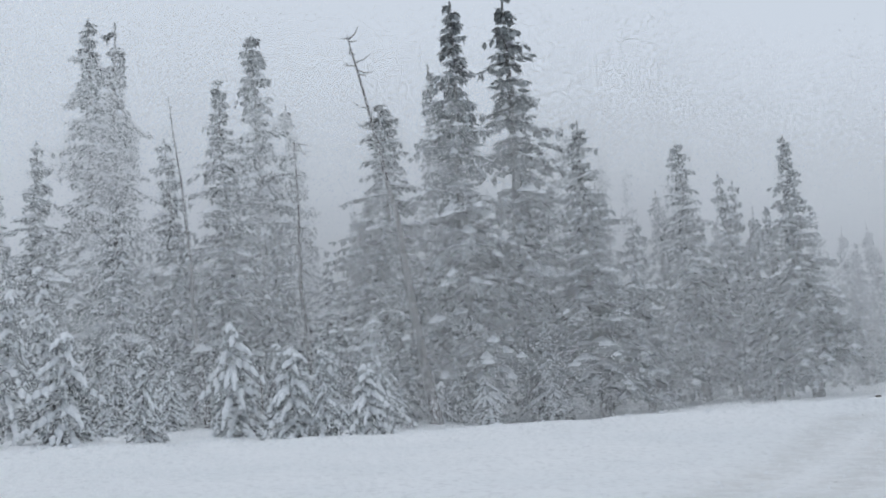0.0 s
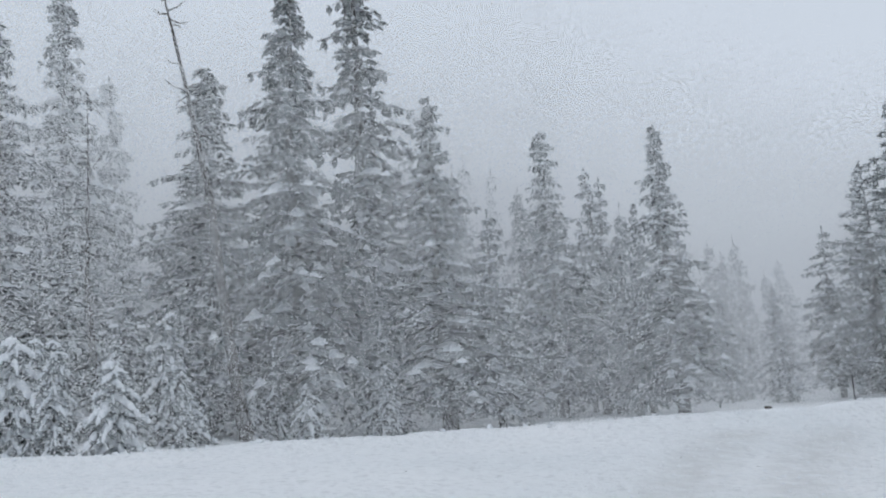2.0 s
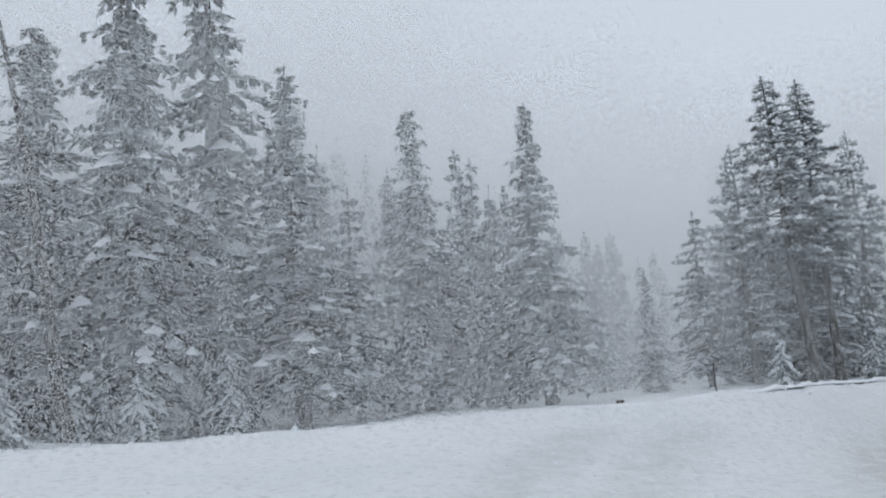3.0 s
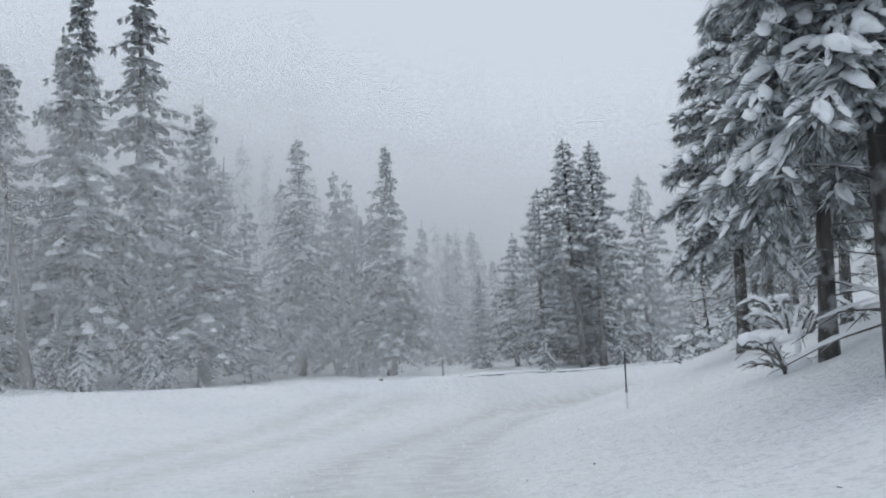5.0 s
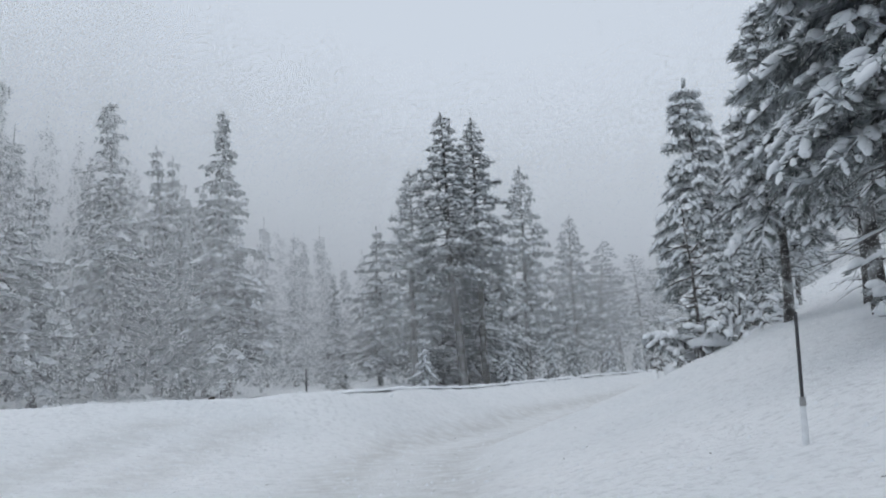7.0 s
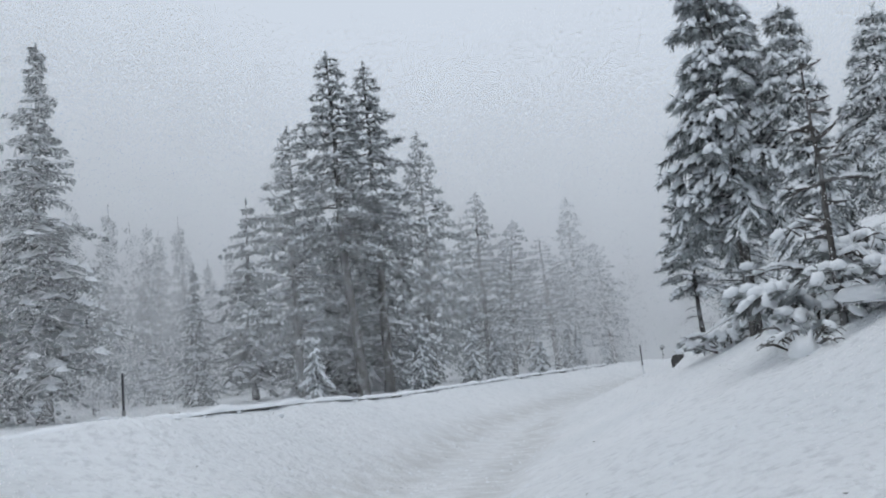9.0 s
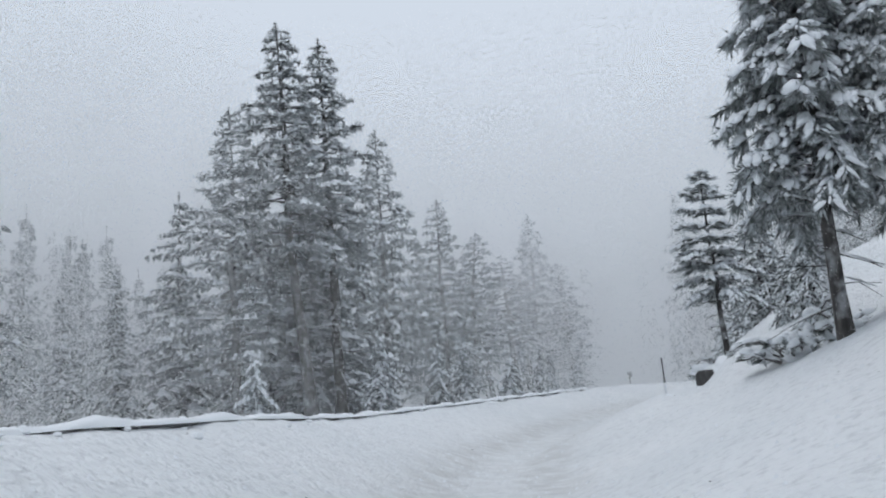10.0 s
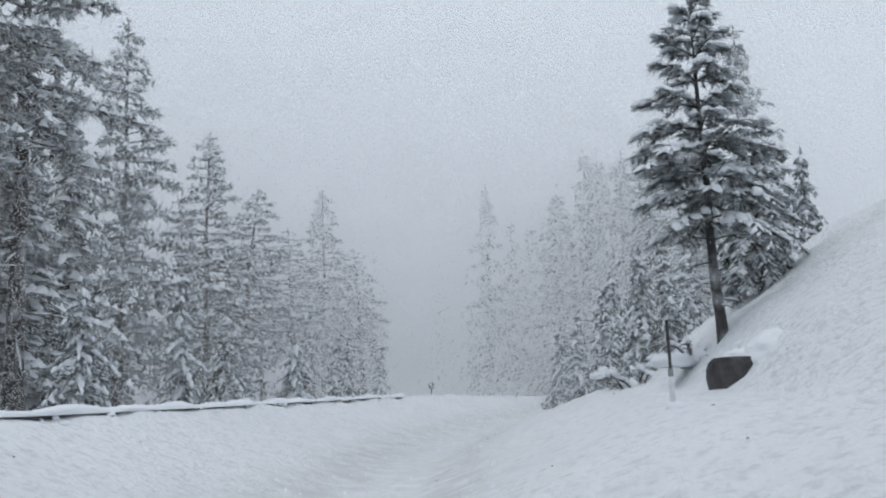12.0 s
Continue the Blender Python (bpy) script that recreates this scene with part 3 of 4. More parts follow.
KINDS = {
    "tall_a": (lambda: conifer(11, 24, 0.34, 0.12, 3.0, 0.56, 7, 0.42, 0.45, 0.55, "tall narrow fir with drooping boughs, grey from snow and painted haze", gaps=0.14, irregular=0.42), 24),
    "tall_b": (lambda: conifer(12, 24, 0.36, 0.20, 2.7, 0.58, 6, 0.50, 0.40, 0.60, "tall ragged fir with gaps in its snowy crown", gaps=0.25, irregular=0.4), 24),
    "tall_c": (lambda: conifer(13, 24, 0.32, 0.12, 3.5, 0.58, 7, 0.35, 0.42, 0.62, "tall broad fir, boughs frosted and snow-laden", irregular=0.45, gaps=0.12, taper=0.75), 24),
    "mid_a": (lambda: conifer(21, 15, 0.22, 0.05, 2.6, 0.46, 7, 0.45, 0.58, 0.45, "dense fir bent under heavy snow", irregular=0.38), 15),
    "mid_b": (lambda: conifer(22, 15, 0.22, 0.10, 2.1, 0.46, 7, 0.40, 0.55, 0.45, "slim fir with snow on every bough", irregular=0.35), 15),
    "mid_c": (lambda: conifer(23, 15, 0.24, 0.14, 2.9, 0.52, 6, 0.30, 0.48, 0.5, "open-branched fir with wide snowy limbs", gaps=0.18, irregular=0.4, taper=0.8), 15),
    "young_a": (lambda: conifer(31, 5, 0.08, 0.03, 1.15, 0.28, 6, 0.85, 0.78, 0.32, "young fir heaped with snow", dead_below=False, rings=2, irregular=0.35), 5),
    "young_b": (lambda: conifer(32, 5, 0.08, 0.03, 1.40, 0.32, 6, 0.70, 0.78, 0.36, "bushy young fir heaped with snow", dead_below=False, rings=2, irregular=0.4), 5),
    "young_c": (lambda: conifer(33, 5, 0.07, 0.05, 0.9, 0.30, 5, 0.80, 0.78, 0.30, "slender young fir with snow pads", dead_below=False, rings=2, irregular=0.35), 5),
    "shrub": (lambda: conifer(34, 2.4, 0.05, 0.02, 0.85, 0.20, 6, 0.65, 1.0, 0.24, "low conifer sapling buried in snow", dead_below=False, irregular=0.45, taper=0.7, rings=2), 2.4),
    "pine_a": (lambda: pine(41, 17, 0.30, 0.40, 3.4, 85, 0.60, 10, 0.75, "tall pine with bare leaning trunk and snow-clumped crown", crown=1.0, lean=-0.05, bark=BARK), 17),
    "pine_b": (lambda: pine(42, 17, 0.28, 0.42, 3.1, 80, 0.60, 10, 0.75, "tall pine with straight dark trunk and snowy crown", crown=1.0, lean=-0.015, bark=BARK), 17),
    "pine_c": (lambda: pine(43, 13, 0.2, 0.15, 3.2, 80, 0.55, 9, 0.75, "bushy pine with low snowy boughs", crown=0.95, rise=0.3), 13),
    "pine_d": (lambda: pine(44, 12, 0.17, 0.30, 2.2, 60, 0.5, 8, 0.7, "slim pine with thin trunk and snowy tufts", lean=-0.06), 12),
    "roadside_pine": (lambda: whorl_pine(51, 7, 0.12, 0.36, 1.75, 0.46, 6, 0.26, 0.95, 0.42, "small open pine on the snowy bank, tufts capped with snow", lean=-0.06, dead=1.5, crown=0.66, blades=11, rise=0.42, hang=0.42), 7),
    "near_pine_a": (lambda: whorl_pine(52, 12, 0.21, 0.30, 2.4, 0.52, 7, 0.42, 0.95, 0.42, "dark roadside pine loaded with snow, bare lower trunk", lean=-0.05, hang=0.6, dead=1.3, blades=12), 12),
    "near_pine_b": (lambda: whorl_pine(53, 12, 0.19, 0.34, 2.3, 0.52, 7, 0.42, 0.95, 0.45, "roadside pine with drooping snow-clumped boughs", lean=-0.02, hang=0.7, dead=1.5, blades=12), 12),
    "bank_pine": (lambda: whorl_pine(55, 5, 0.07, 0.12, 1.2, 0.36, 6, 0.24, 0.9, 0.30, "young pine on the bank, bowed and clotted with snow", lean=-0.03, hang=0.9, dead=1.0, blades=9), 5),
    "snag_d": (lambda: snag(64, 4.5, 0.07, -0.17, 26, 0.95, "thin dead pine leaning out of the bank thicket", low=0.35), 4.5),
    "near_fir": (lambda: conifer(54, 10, 0.15, 0.12, 2.0, 0.36, 7, 0.50, 0.85, 0.34, "roadside fir smothered in snow", rings=2, irregular=0.35, mat=PINE), 10),
    # far firs use the needle colour that has haze painted in
    "far_a": (lambda: conifer(71, 24, 0.34, 0.10, 3.1, 1.0, 8, 0.42, 0.10, 1.0, "distant fir dim in the falling snow, haze put into its colour", mat=HAZE_PALED, dead_below=False), 24),
    "far_b": (lambda: conifer(72, 24, 0.36, 0.12, 3.5, 1.05, 8, 0.40, 0.10, 1.1, "distant broad fir dim in the falling snow, haze put into its colour", mat=HAZE_PALED, dead_below=False, gaps=0.2, irregular=0.4), 24),
    "far_c": (lambda: conifer(73, 24, 0.30, 0.14, 2.7, 1.0, 7, 0.45, 0.10, 1.0, "distant slim fir dim in the falling snow, haze put into its colour", mat=HAZE_PALED, dead_below=False, irregular=0.4), 24),
    "snag_a": (lambda: snag(61, 18, 0.22, -0.02, 46, 2.4, "dead grey trunk with bare side limbs"), 18),
    "snag_b": (lambda: snag(62, 20, 0.2, -0.10, 14, 1.2, "dead leaning spar above the firs", low=0.5), 20),
    "snag_c": (lambda: snag(63, 25, 0.34, -0.17, 26, 2.6, "tall broken-topped dead tree leaning over the firs", low=0.55), 25),
}


def stand(rows):
    for kind, x, y, top, spin, wide in rows:
        set_tree(kind, x, y, top, spin, wide)


# forest left of the road, tallest first
stand([
    ("tall_a", -22.3, 63.6, 28.0, 10, 1.20), ("tall_b", -20.2, 70.0, 31.5, 100, 1.32), ("tall_c", -29.0, 66.5, 22.8, 40, 1.56),
    ("snag_c", -23.6, 58.8, 25.2, 0, 1.0), ("tall_b", -29.5, 79.0, 30.0, 200, 1.20), ("snag_a", -31.0, 57.5, 18.4, 30, 1.0),
    ("tall_a", -37.6, 58.8, 24.0, 150, 1.26), ("tall_c", -42.6, 72.2, 33.0, 250, 1.02), ("snag_b", -37.0, 55.3, 22.2, 0, 1.0),
    ("mid_b", -40.6, 56.8, 19.8, 70, 1.20),
])
stand([
    ("tall_a", -52.5, 64.0, 33.5, 300, 1.14), ("tall_b", -53.3, 68.3, 35.0, 20, 1.20), ("mid_b", -43.9, 49.0, 18.3, 130, 1.20),
    ("mid_a", -38.1, 48.7, 15.0, 210, 1.08), ("mid_c", -30.2, 58.6, 10.5, 0, 1.08), ("tall_a", -15.0, 66.2, 19.0, 60, 1.50),
    ("young_c", -20.6, 72.6, 12.4, 10, 0.85), ("tall_c", -9.5, 75.7, 18.8, 190, 1.20), ("young_a", -12.0, 84.0, 9.4, 90, 0.8),
    ("tall_a", -2.3, 71.0, 17.0, 330, 1.38),
])
stand([
    ("mid_b", -6.9, 78.0, 16.5, 45, 1.08), ("mid_b", -6.0, 80.0, 16.2, 145, 0.96), ("mid_c", -5.0, 82.0, 13.0, 245, 0.96),
    ("mid_b", -3.9, 78.0, 13.6, 95, 1.08), ("far_b", -21.5, 95.0, 28.0, 120, 1.0), ("far_a", -20.9, 112.9, 28.6, 220, 1.0),
    ("far_c", -18.3, 115.3, 27.0, 20, 0.9), ("far_a", -27.0, 110.0, 31.0, 310, 1.0), ("far_b", -14.0, 120.0, 26.0, 70, 1.1),
    ("mid_c", 2.6, 94.7, 8.5, 40, 0.96),
])
stand([
    ("far_b", 2.3, 129.7, 19.0, 90, 1.2), ("far_a", 5.5, 134.6, 19.6, 180, 1.1), ("far_c", 8.5, 139.5, 17.9, 270, 1.0),
    ("far_a", 11.9, 124.1, 15.5, 0, 1.1), ("far_b", -3.0, 122.0, 20.0, 60, 1.1), ("far_c", -8.0, 112.0, 21.5, 150, 1.0),
    ("far_a", 0.4, 104.2, 16.1, 240, 1.1), ("far_c", 3.4, 109.2, 15.3, 330, 1.1), ("far_a", 6.3, 114.1, 16.7, 50, 1.1),
    ("far_b", -33.0, 92.0, 30.0, 80, 1.0),
])
stand([
    ("far_c", -46.0, 84.0, 31.0, 170, 1.0), ("far_a", -60.0, 78.0, 33.0, 260, 1.0), ("far_c", -62.0, 60.0, 28.0, 350, 1.0),
    ("mid_a", -50.0, 52.0, 17.0, 30, 1.20), ("mid_c", -55.0, 47.0, 14.0, 130, 1.20), ("mid_a", -34.5, 60.0, 14.0, 230, 1.20),
    ("mid_c", -27.0, 62.0, 12.0, 320, 1.20), ("mid_a", -24.8, 66.0, 14.0, 15, 1.20), ("mid_a", -18.0, 64.0, 9.0, 115, 1.08),
    ("mid_c", -12.5, 69.0, 12.5, 215, 1.20),
])
# young trees along the berm
stand([
    ("young_a", -35.9, 45.4, 6.4, 0, 1.0), ("young_b", -32.6, 45.4, 3.9, 60, 1.1), ("young_b", -31.2, 48.8, 5.6, 120, 1.1),
    ("young_b", -29.6, 50.7, 5.3, 200, 1.1), ("young_c", -27.4, 53.1, 5.7, 260, 1.0), ("young_b", -26.2, 55.8, 6.6, 320, 1.0),
    ("shrub", -25.4, 56.2, 2.6, 0, 1.0), ("young_a", -38.1, 40.8, 8.6, 70, 1.0), ("young_c", -39.3, 44.1, 9.6, 140, 1.0),
    ("shrub", -33.4, 46.7, 3.9, 210, 0.9),
])
stand([
    ("young_c", -22.9, 60.8, 5.2, 280, 1.0), ("young_b", -28.6, 61.8, 7.2, 350, 1.0), ("shrub", -21.0, 60.0, 2.6, 40, 1.0),
    ("shrub", -24.2, 60.2, 2.4, 110, 1.0), ("young_a", -34.6, 43.3, 3.6, 180, 1.0), ("shrub", -37.0, 42.0, 3.4, 250, 1.1),
    ("young_b", -41.5, 38.5, 5.0, 310, 1.1), ("shrub", -30.4, 47.8, 2.8, 10, 1.0), ("young_c", -25.0, 54.6, 4.0, 80, 1.0),
    ("young_b", -17.5, 62.5, 3.6, 150, 0.9),
])
low = random.Random(14)
for i in range(18):
    x = -46 + 27 * (i + low.random()) / 18
    y = float(np.interp(x, (-46, -31, -19, -8), (0, 20, 32, 37.5))) + low.uniform(9, 17)
    set_tree(("young_b", "shrub", "young_a", "shrub")[i % 4], x, y, ground_at(x, y) + low.uniform(2.0, 4.6), low.uniform(0, 360), low.uniform(0.8, 1.1))
# pine group behind the guardrail
stand([
    ("pine_a", 11.9, 70.6, 17.0, 0, 0.95), ("pine_b", 13.7, 72.4, 17.2, 0, 0.95), ("pine_c", 9.2, 72.2, 13.6, 150, 1.0),
    ("mid_c", 7.6, 77.0, 10.8, 200, 1.1), ("pine_c", 19.8, 83.4, 16.4, 260, 0.8), ("mid_a", 16.4, 78.5, 11.5, 320, 1.0),
    ("mid_c", 9.9, 75.0, 8.5, 20, 1.0), ("pine_c", 24.7, 86.3, 12.9, 60, 0.95), ("pine_d", 28.5, 91.0, 11.5, 130, 1.3),
    ("mid_a", 13.0, 79.5, 8.0, 190, 0.9),
    ("far_b", 12.6, 76.0, 9.0, 30, 1.6), ("mid_b", 13.1, 75.2, 12.0, 0, 1.3), ("mid_a", 14.9, 76.5, 8.5, 60, 1.2), ("mid_c", 11.6, 76.0, 8.0, 250, 1.3), ("far_b", 11.5, 84.0, 11.0, 30, 1.2), ("far_a", 15.0, 88.0, 12.0, 130, 1.2), ("far_b", 18.5, 92.0, 12.0, 230, 1.2),
])
stand([
    ("pine_d", 34.2, 100.0, 10.1, 10, 1.5), ("pine_d", 37.0, 100.8, 11.6, 20, 1.5), ("pine_c", 44.2, 110.5, 17.2, 240, 0.85),
    ("pine_d", 46.0, 107.0, 12.0, 350, 1.3), ("pine_d", 40.0, 104.0, 10.5, 5, 1.2), ("mid_c", 31.0, 97.0, 9.0, 60, 1.0),
    ("young_c", 17.4, 70.2, 3.6, 0, 1.0), ("young_a", 19.5, 72.0, 3.0, 90, 1.0), ("shrub", 22.5, 73.4, 2.0, 180, 1.0),
    ("young_c", 25.6, 76.0, 2.6, 270, 1.0),
])
stand([
    ("young_b", 14.4, 68.9, 3.2, 40, 1.0), ("shrub", 8.0, 62.5, 1.9, 130, 0.8), ("young_a", 27.5, 78.5, 2.6, 220, 1.0),
    ("young_c", 32.0, 83.0, 2.8, 310, 1.0), ("pine_d", 49.0, 112.0, 10.0, 15, 1.3), ("mid_c", 30.5, 105.0, 14.5, 75, 0.9),
    ("mid_a", 5.2, 84.0, 8.2, 165, 1.0), ("mid_b", 22.5, 92.0, 12.0, 255, 1.0),
])
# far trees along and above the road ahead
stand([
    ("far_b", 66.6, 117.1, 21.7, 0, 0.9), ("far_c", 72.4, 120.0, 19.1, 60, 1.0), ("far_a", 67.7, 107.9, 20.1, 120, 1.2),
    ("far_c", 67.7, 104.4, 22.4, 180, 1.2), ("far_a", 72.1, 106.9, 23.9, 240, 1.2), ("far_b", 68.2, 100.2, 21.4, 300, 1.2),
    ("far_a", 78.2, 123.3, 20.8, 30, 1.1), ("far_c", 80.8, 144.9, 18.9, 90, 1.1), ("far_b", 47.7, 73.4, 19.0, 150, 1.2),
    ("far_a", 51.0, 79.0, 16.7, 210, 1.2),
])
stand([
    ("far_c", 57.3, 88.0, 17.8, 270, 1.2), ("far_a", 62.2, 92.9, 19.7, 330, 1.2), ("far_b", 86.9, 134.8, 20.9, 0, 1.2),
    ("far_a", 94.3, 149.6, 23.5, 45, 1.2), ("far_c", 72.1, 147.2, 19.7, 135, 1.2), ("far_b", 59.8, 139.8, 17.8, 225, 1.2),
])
# cut bank on the right, near to far
stand([
    ("near_pine_a", 5.6, 12.2, 11.5, 0, 1.0), ("near_pine_b", 6.3, 15.9, 10.6, 90, 1.0), ("near_pine_b", 8.6, 18.4, 9.6, 30, 0.95),
    ("near_pine_a", 8.4, 25.9, 11.2, 180, 1.0), ("near_pine_a", 9.6, 22.4, 10.2, 100, 0.95), ("near_pine_b", 10.6, 29.4, 11.4, 270, 1.0),
    ("near_pine_b", 11.9, 34.6, 9.8, 200, 1.0), ("near_pine_a", 12.6, 32.5, 9.5, 10, 0.9),
])
stand([
    ("near_pine_a", 15.6, 45.6, 11.3, 300, 0.85), ("near_pine_b", 16.6, 44.6, 9.0, 60, 0.9), ("near_pine_a", 17.2, 42.6, 8.2, 120, 0.9),
    ("roadside_pine", 20.4, 54.8, 6.5, 0, 1.0), ("bank_pine", 18.0, 48.7, 4.8, 0, 0.8), ("bank_pine", 18.7, 50.3, 3.4, 100, 1.0),
    ("snag_d", 11.4, 38.0, 5.0, 35, 1.0), ("bank_pine", 13.3, 40.5, 5.0, 50, 1.0), ("bank_pine", 12.0, 39.0, 3.0, 150, 1.0),
    ("bank_pine", 14.4, 41.2, 4.6, 230, 1.0), ("bank_pine", 13.9, 38.9, 4.2, 300, 1.0), ("bank_pine", 23.2, 56.0, 5.6, 20, 1.1),
    ("young_b", 28.0, 58.8, 6.6, 0, 1.0), ("young_a", 26.8, 57.2, 5.6, 80, 1.0), ("young_a", 28.2, 63.4, 4.3, 160, 1.1),
    ("young_b", 31.3, 67.5, 4.2, 240, 1.0), ("young_c", 34.7, 72.6, 3.4, 320, 1.2),
])
stand([
    ("young_c", 26.6, 61.2, 3.9, 20, 1.1), ("young_b", 39.0, 78.1, 3.4, 100, 1.0), ("young_a", 29.6, 61.2, 5.2, 180, 1.0),
    ("young_b", 33.5, 66.0, 5.0, 260, 1.0), ("young_a", 36.5, 71.0, 5.0, 340, 1.1), ("young_c", 30.2, 66.8, 3.2, 60, 1.0),
])


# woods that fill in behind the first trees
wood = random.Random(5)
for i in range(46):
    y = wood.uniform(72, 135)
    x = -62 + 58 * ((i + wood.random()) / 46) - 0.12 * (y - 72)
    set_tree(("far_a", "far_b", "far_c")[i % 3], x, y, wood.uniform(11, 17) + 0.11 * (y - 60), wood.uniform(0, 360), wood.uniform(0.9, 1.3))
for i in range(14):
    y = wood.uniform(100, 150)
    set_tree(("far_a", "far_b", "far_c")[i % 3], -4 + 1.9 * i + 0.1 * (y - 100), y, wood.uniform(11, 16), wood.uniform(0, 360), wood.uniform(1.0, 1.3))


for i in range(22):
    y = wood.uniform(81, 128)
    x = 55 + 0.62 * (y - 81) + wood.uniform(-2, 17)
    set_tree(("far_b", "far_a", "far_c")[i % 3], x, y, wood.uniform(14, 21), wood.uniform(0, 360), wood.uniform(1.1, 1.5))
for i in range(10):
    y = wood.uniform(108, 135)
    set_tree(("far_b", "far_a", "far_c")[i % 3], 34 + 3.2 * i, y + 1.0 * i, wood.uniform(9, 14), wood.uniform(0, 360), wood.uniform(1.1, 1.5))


# ---- guardrail along the outside of the bend ----
def edge_points(start, end, step, shift):
    """Even points along the left edge of the road between two heights of y, moved sideways."""
    pts, carry = [], 0.0
    for a, b in zip(EDGE_LINE, EDGE_LINE[1:]):
        d = b - a
        t = carry
        while t < d.length:
            p = a + d * (t / d.length)
            if start <= p.y <= end:
                nrm = Vector((d.y, -d.x)).normalized()
                pts.append((p + nrm * shift, d.normalized()))
            t += step
        carry = t - d.length
    return pts


def guardrail():
    rail = tagged(new("guardrail"), "galvanised steel guardrail half buried, capped with snow", "guardrail")
    pts = edge_points(39.2, 72.0, 0.5, 0.25)
    xs = np.array([p.x for p, _ in pts])
    ys = np.array([p.y for p, _ in pts])
    for _ in range(6):
        xs[1:-1], ys[1:-1] = (xs[:-2] + xs[1:-1] + xs[2:]) / 3, (ys[:-2] + ys[1:-1] + ys[2:]) / 3
    zs = land(xs, ys)[0]
    for _ in range(20):
        zs[1:-1] = (zs[:-2] + zs[1:-1] + zs[2:]) / 3
    beam, cap, rnd = Buf(), Buf(), random.Random(3)
    prof = ((0.0, -0.14), (0.05, -0.10), (0.0, -0.03), (0.0, 0.02), (0.05, 0.09), (0.0, 0.14), (-0.02, 0.14), (0.03, 0.09), (-0.02, 0.02))
    n = len(xs)
    for i in range(n):
        j, k = max(i - 1, 0), min(i + 1, n - 1)
        d = Vector((xs[k] - xs[j], ys[k] - ys[j])).normalized()
        nr = Vector((d.y, -d.x))
        zc = zs[i] - 0.12 - 0.14 * max(0.0, 1 - i / 12)
        for o, h in prof:
            beam.v.append(Vector((xs[i] + nr.x * o, ys[i] + nr.y * o, zc + h)))
        for q in range(7):
            a = math.pi * q / 6
            w, hh = 0.15 * rnd.uniform(0.85, 1.15), (0.085 + 0.045 * math.sin(1.3 * i) * math.sin(0.37 * i)) * rnd.uniform(0.9, 1.1)
            cap.v.append(Vector((xs[i] + nr.x * (w * math.cos(a) - 0.03), ys[i] + nr.y * (w * math.cos(a) - 0.03), zc + 0.125 + hh * math.sin(a))))
    for i in range(n - 1):
        for q in range(6):
            a, b = i * 7 + q, i * 7 + q + 1
            cap.f.append((a, b, b + 7, a + 7))
    for first in range(0, n - 1, 8):
        last = min(first + 8, n - 1)
        panel = Buf()
        panel.v = beam.v[first * 9:(last + 1) * 9]
        for i in range(last - first):
            for q in range(8):
                a, b = i * 9 + q, i * 9 + q + 1
                panel.f.append((a, b, b + 9, a + 9))
        part("rail_panel", panel, STEEL, rail)
    part("snow_cap", cap, SNOW, rail, "lumpy ridge of fresh snow", True)
    for i in range(2, n, 8):
        post = Buf()
        j, k = max(i - 1, 0), min(i + 1, n - 1)
        d = Vector((xs[k] - xs[j], ys[k] - ys[j])).normalized()
        c = Vector((xs[i] - d.y * 0.12, ys[i] + d.x * 0.12, 0))
        post.tube([c + UP * (zs[i] - 0.5), c + UP * (zs[i] + 0.06)], [0.09, 0.085], 6)
        part("post", post, WOODPOST, rail)


guardrail()


# ---- stakes, sign, boulder ----
def snow_stake(x, y, base, mark, top, label, lean=0.0):
    st = tagged(new("snow_stake"), label, "road marker", "snow stakes along the road")
    st.matrix_basis = pose(x, y, base, 0, lean, 0)
    rnd = random.Random(int(x * 10))
    pole, sleeve, band, heap = Buf(), Buf(), Buf(), Buf()
    pole.tube([Vector((0, 0, -0.3)), Vector((0, 0, top - base))], [0.020, 0.017], 8)
    sleeve.tube([Vector((0, 0, -0.1)), Vector((0, 0, 0.6 * (mark - base))), Vector((0, 0, mark - base))], [0.036, 0.032, 0.026], 8)
    band.tube([Vector((0, 0, mark - base - 0.02)), Vector((0, 0, mark - base + 0.07))], [0.032, 0.03], 8)
    heap.lump(Vector((0.02, 0, -0.03)), Vector((1, 0, 0)), 0.16, 0.14, 0.1, rnd, 2)
    part("pole", pole, STAKE_DARK, st)
    part("sleeve", sleeve, STAKE_SLEEVE, st, "white snow-caked sleeve")
    part("band", band, STAKE_BAND, st, "grey reflector band")
    part("snow_heap", heap, SNOW, st, "small heap of snow", True)


snow_stake(4.55, 22.55, -0.07, 0.40, 1.28, "thin black snow stake with white sleeve in roadside snow", 0.5)
snow_stake(16.5, 52.65, 0.05, 0.41, 1.03, "thin black snow stake on the bank beside the boulder", -2)
snow_stake(0.85, 42.0, 0.35, 0.45, 1.10, "thin dark stake standing behind the guardrail")


def post_marker(x, y, h):
    """Far road marker: post with a round head."""
    z = ground_at(x, y)
    st = tagged(new("delineator_post"), "slim dark road marker with a round snowy head", "road marker")
    st.matrix_basis = pose(x, y, z)
    a, b = Buf(), Buf()
    a.tube([Vector((0, 0, -0.3)), Vector((0, 0, h))], [0.05, 0.05], 8)
    b.tube([Vector((0, -0.03, h + 0.12)), Vector((0, 0.03, h + 0.12))], [0.24, 0.24], 12)
    part("post", a, WOODPOST, st)
    part("head", b, SIGN_BACK, st)


post_marker(46.0, 98.5, 1.1)


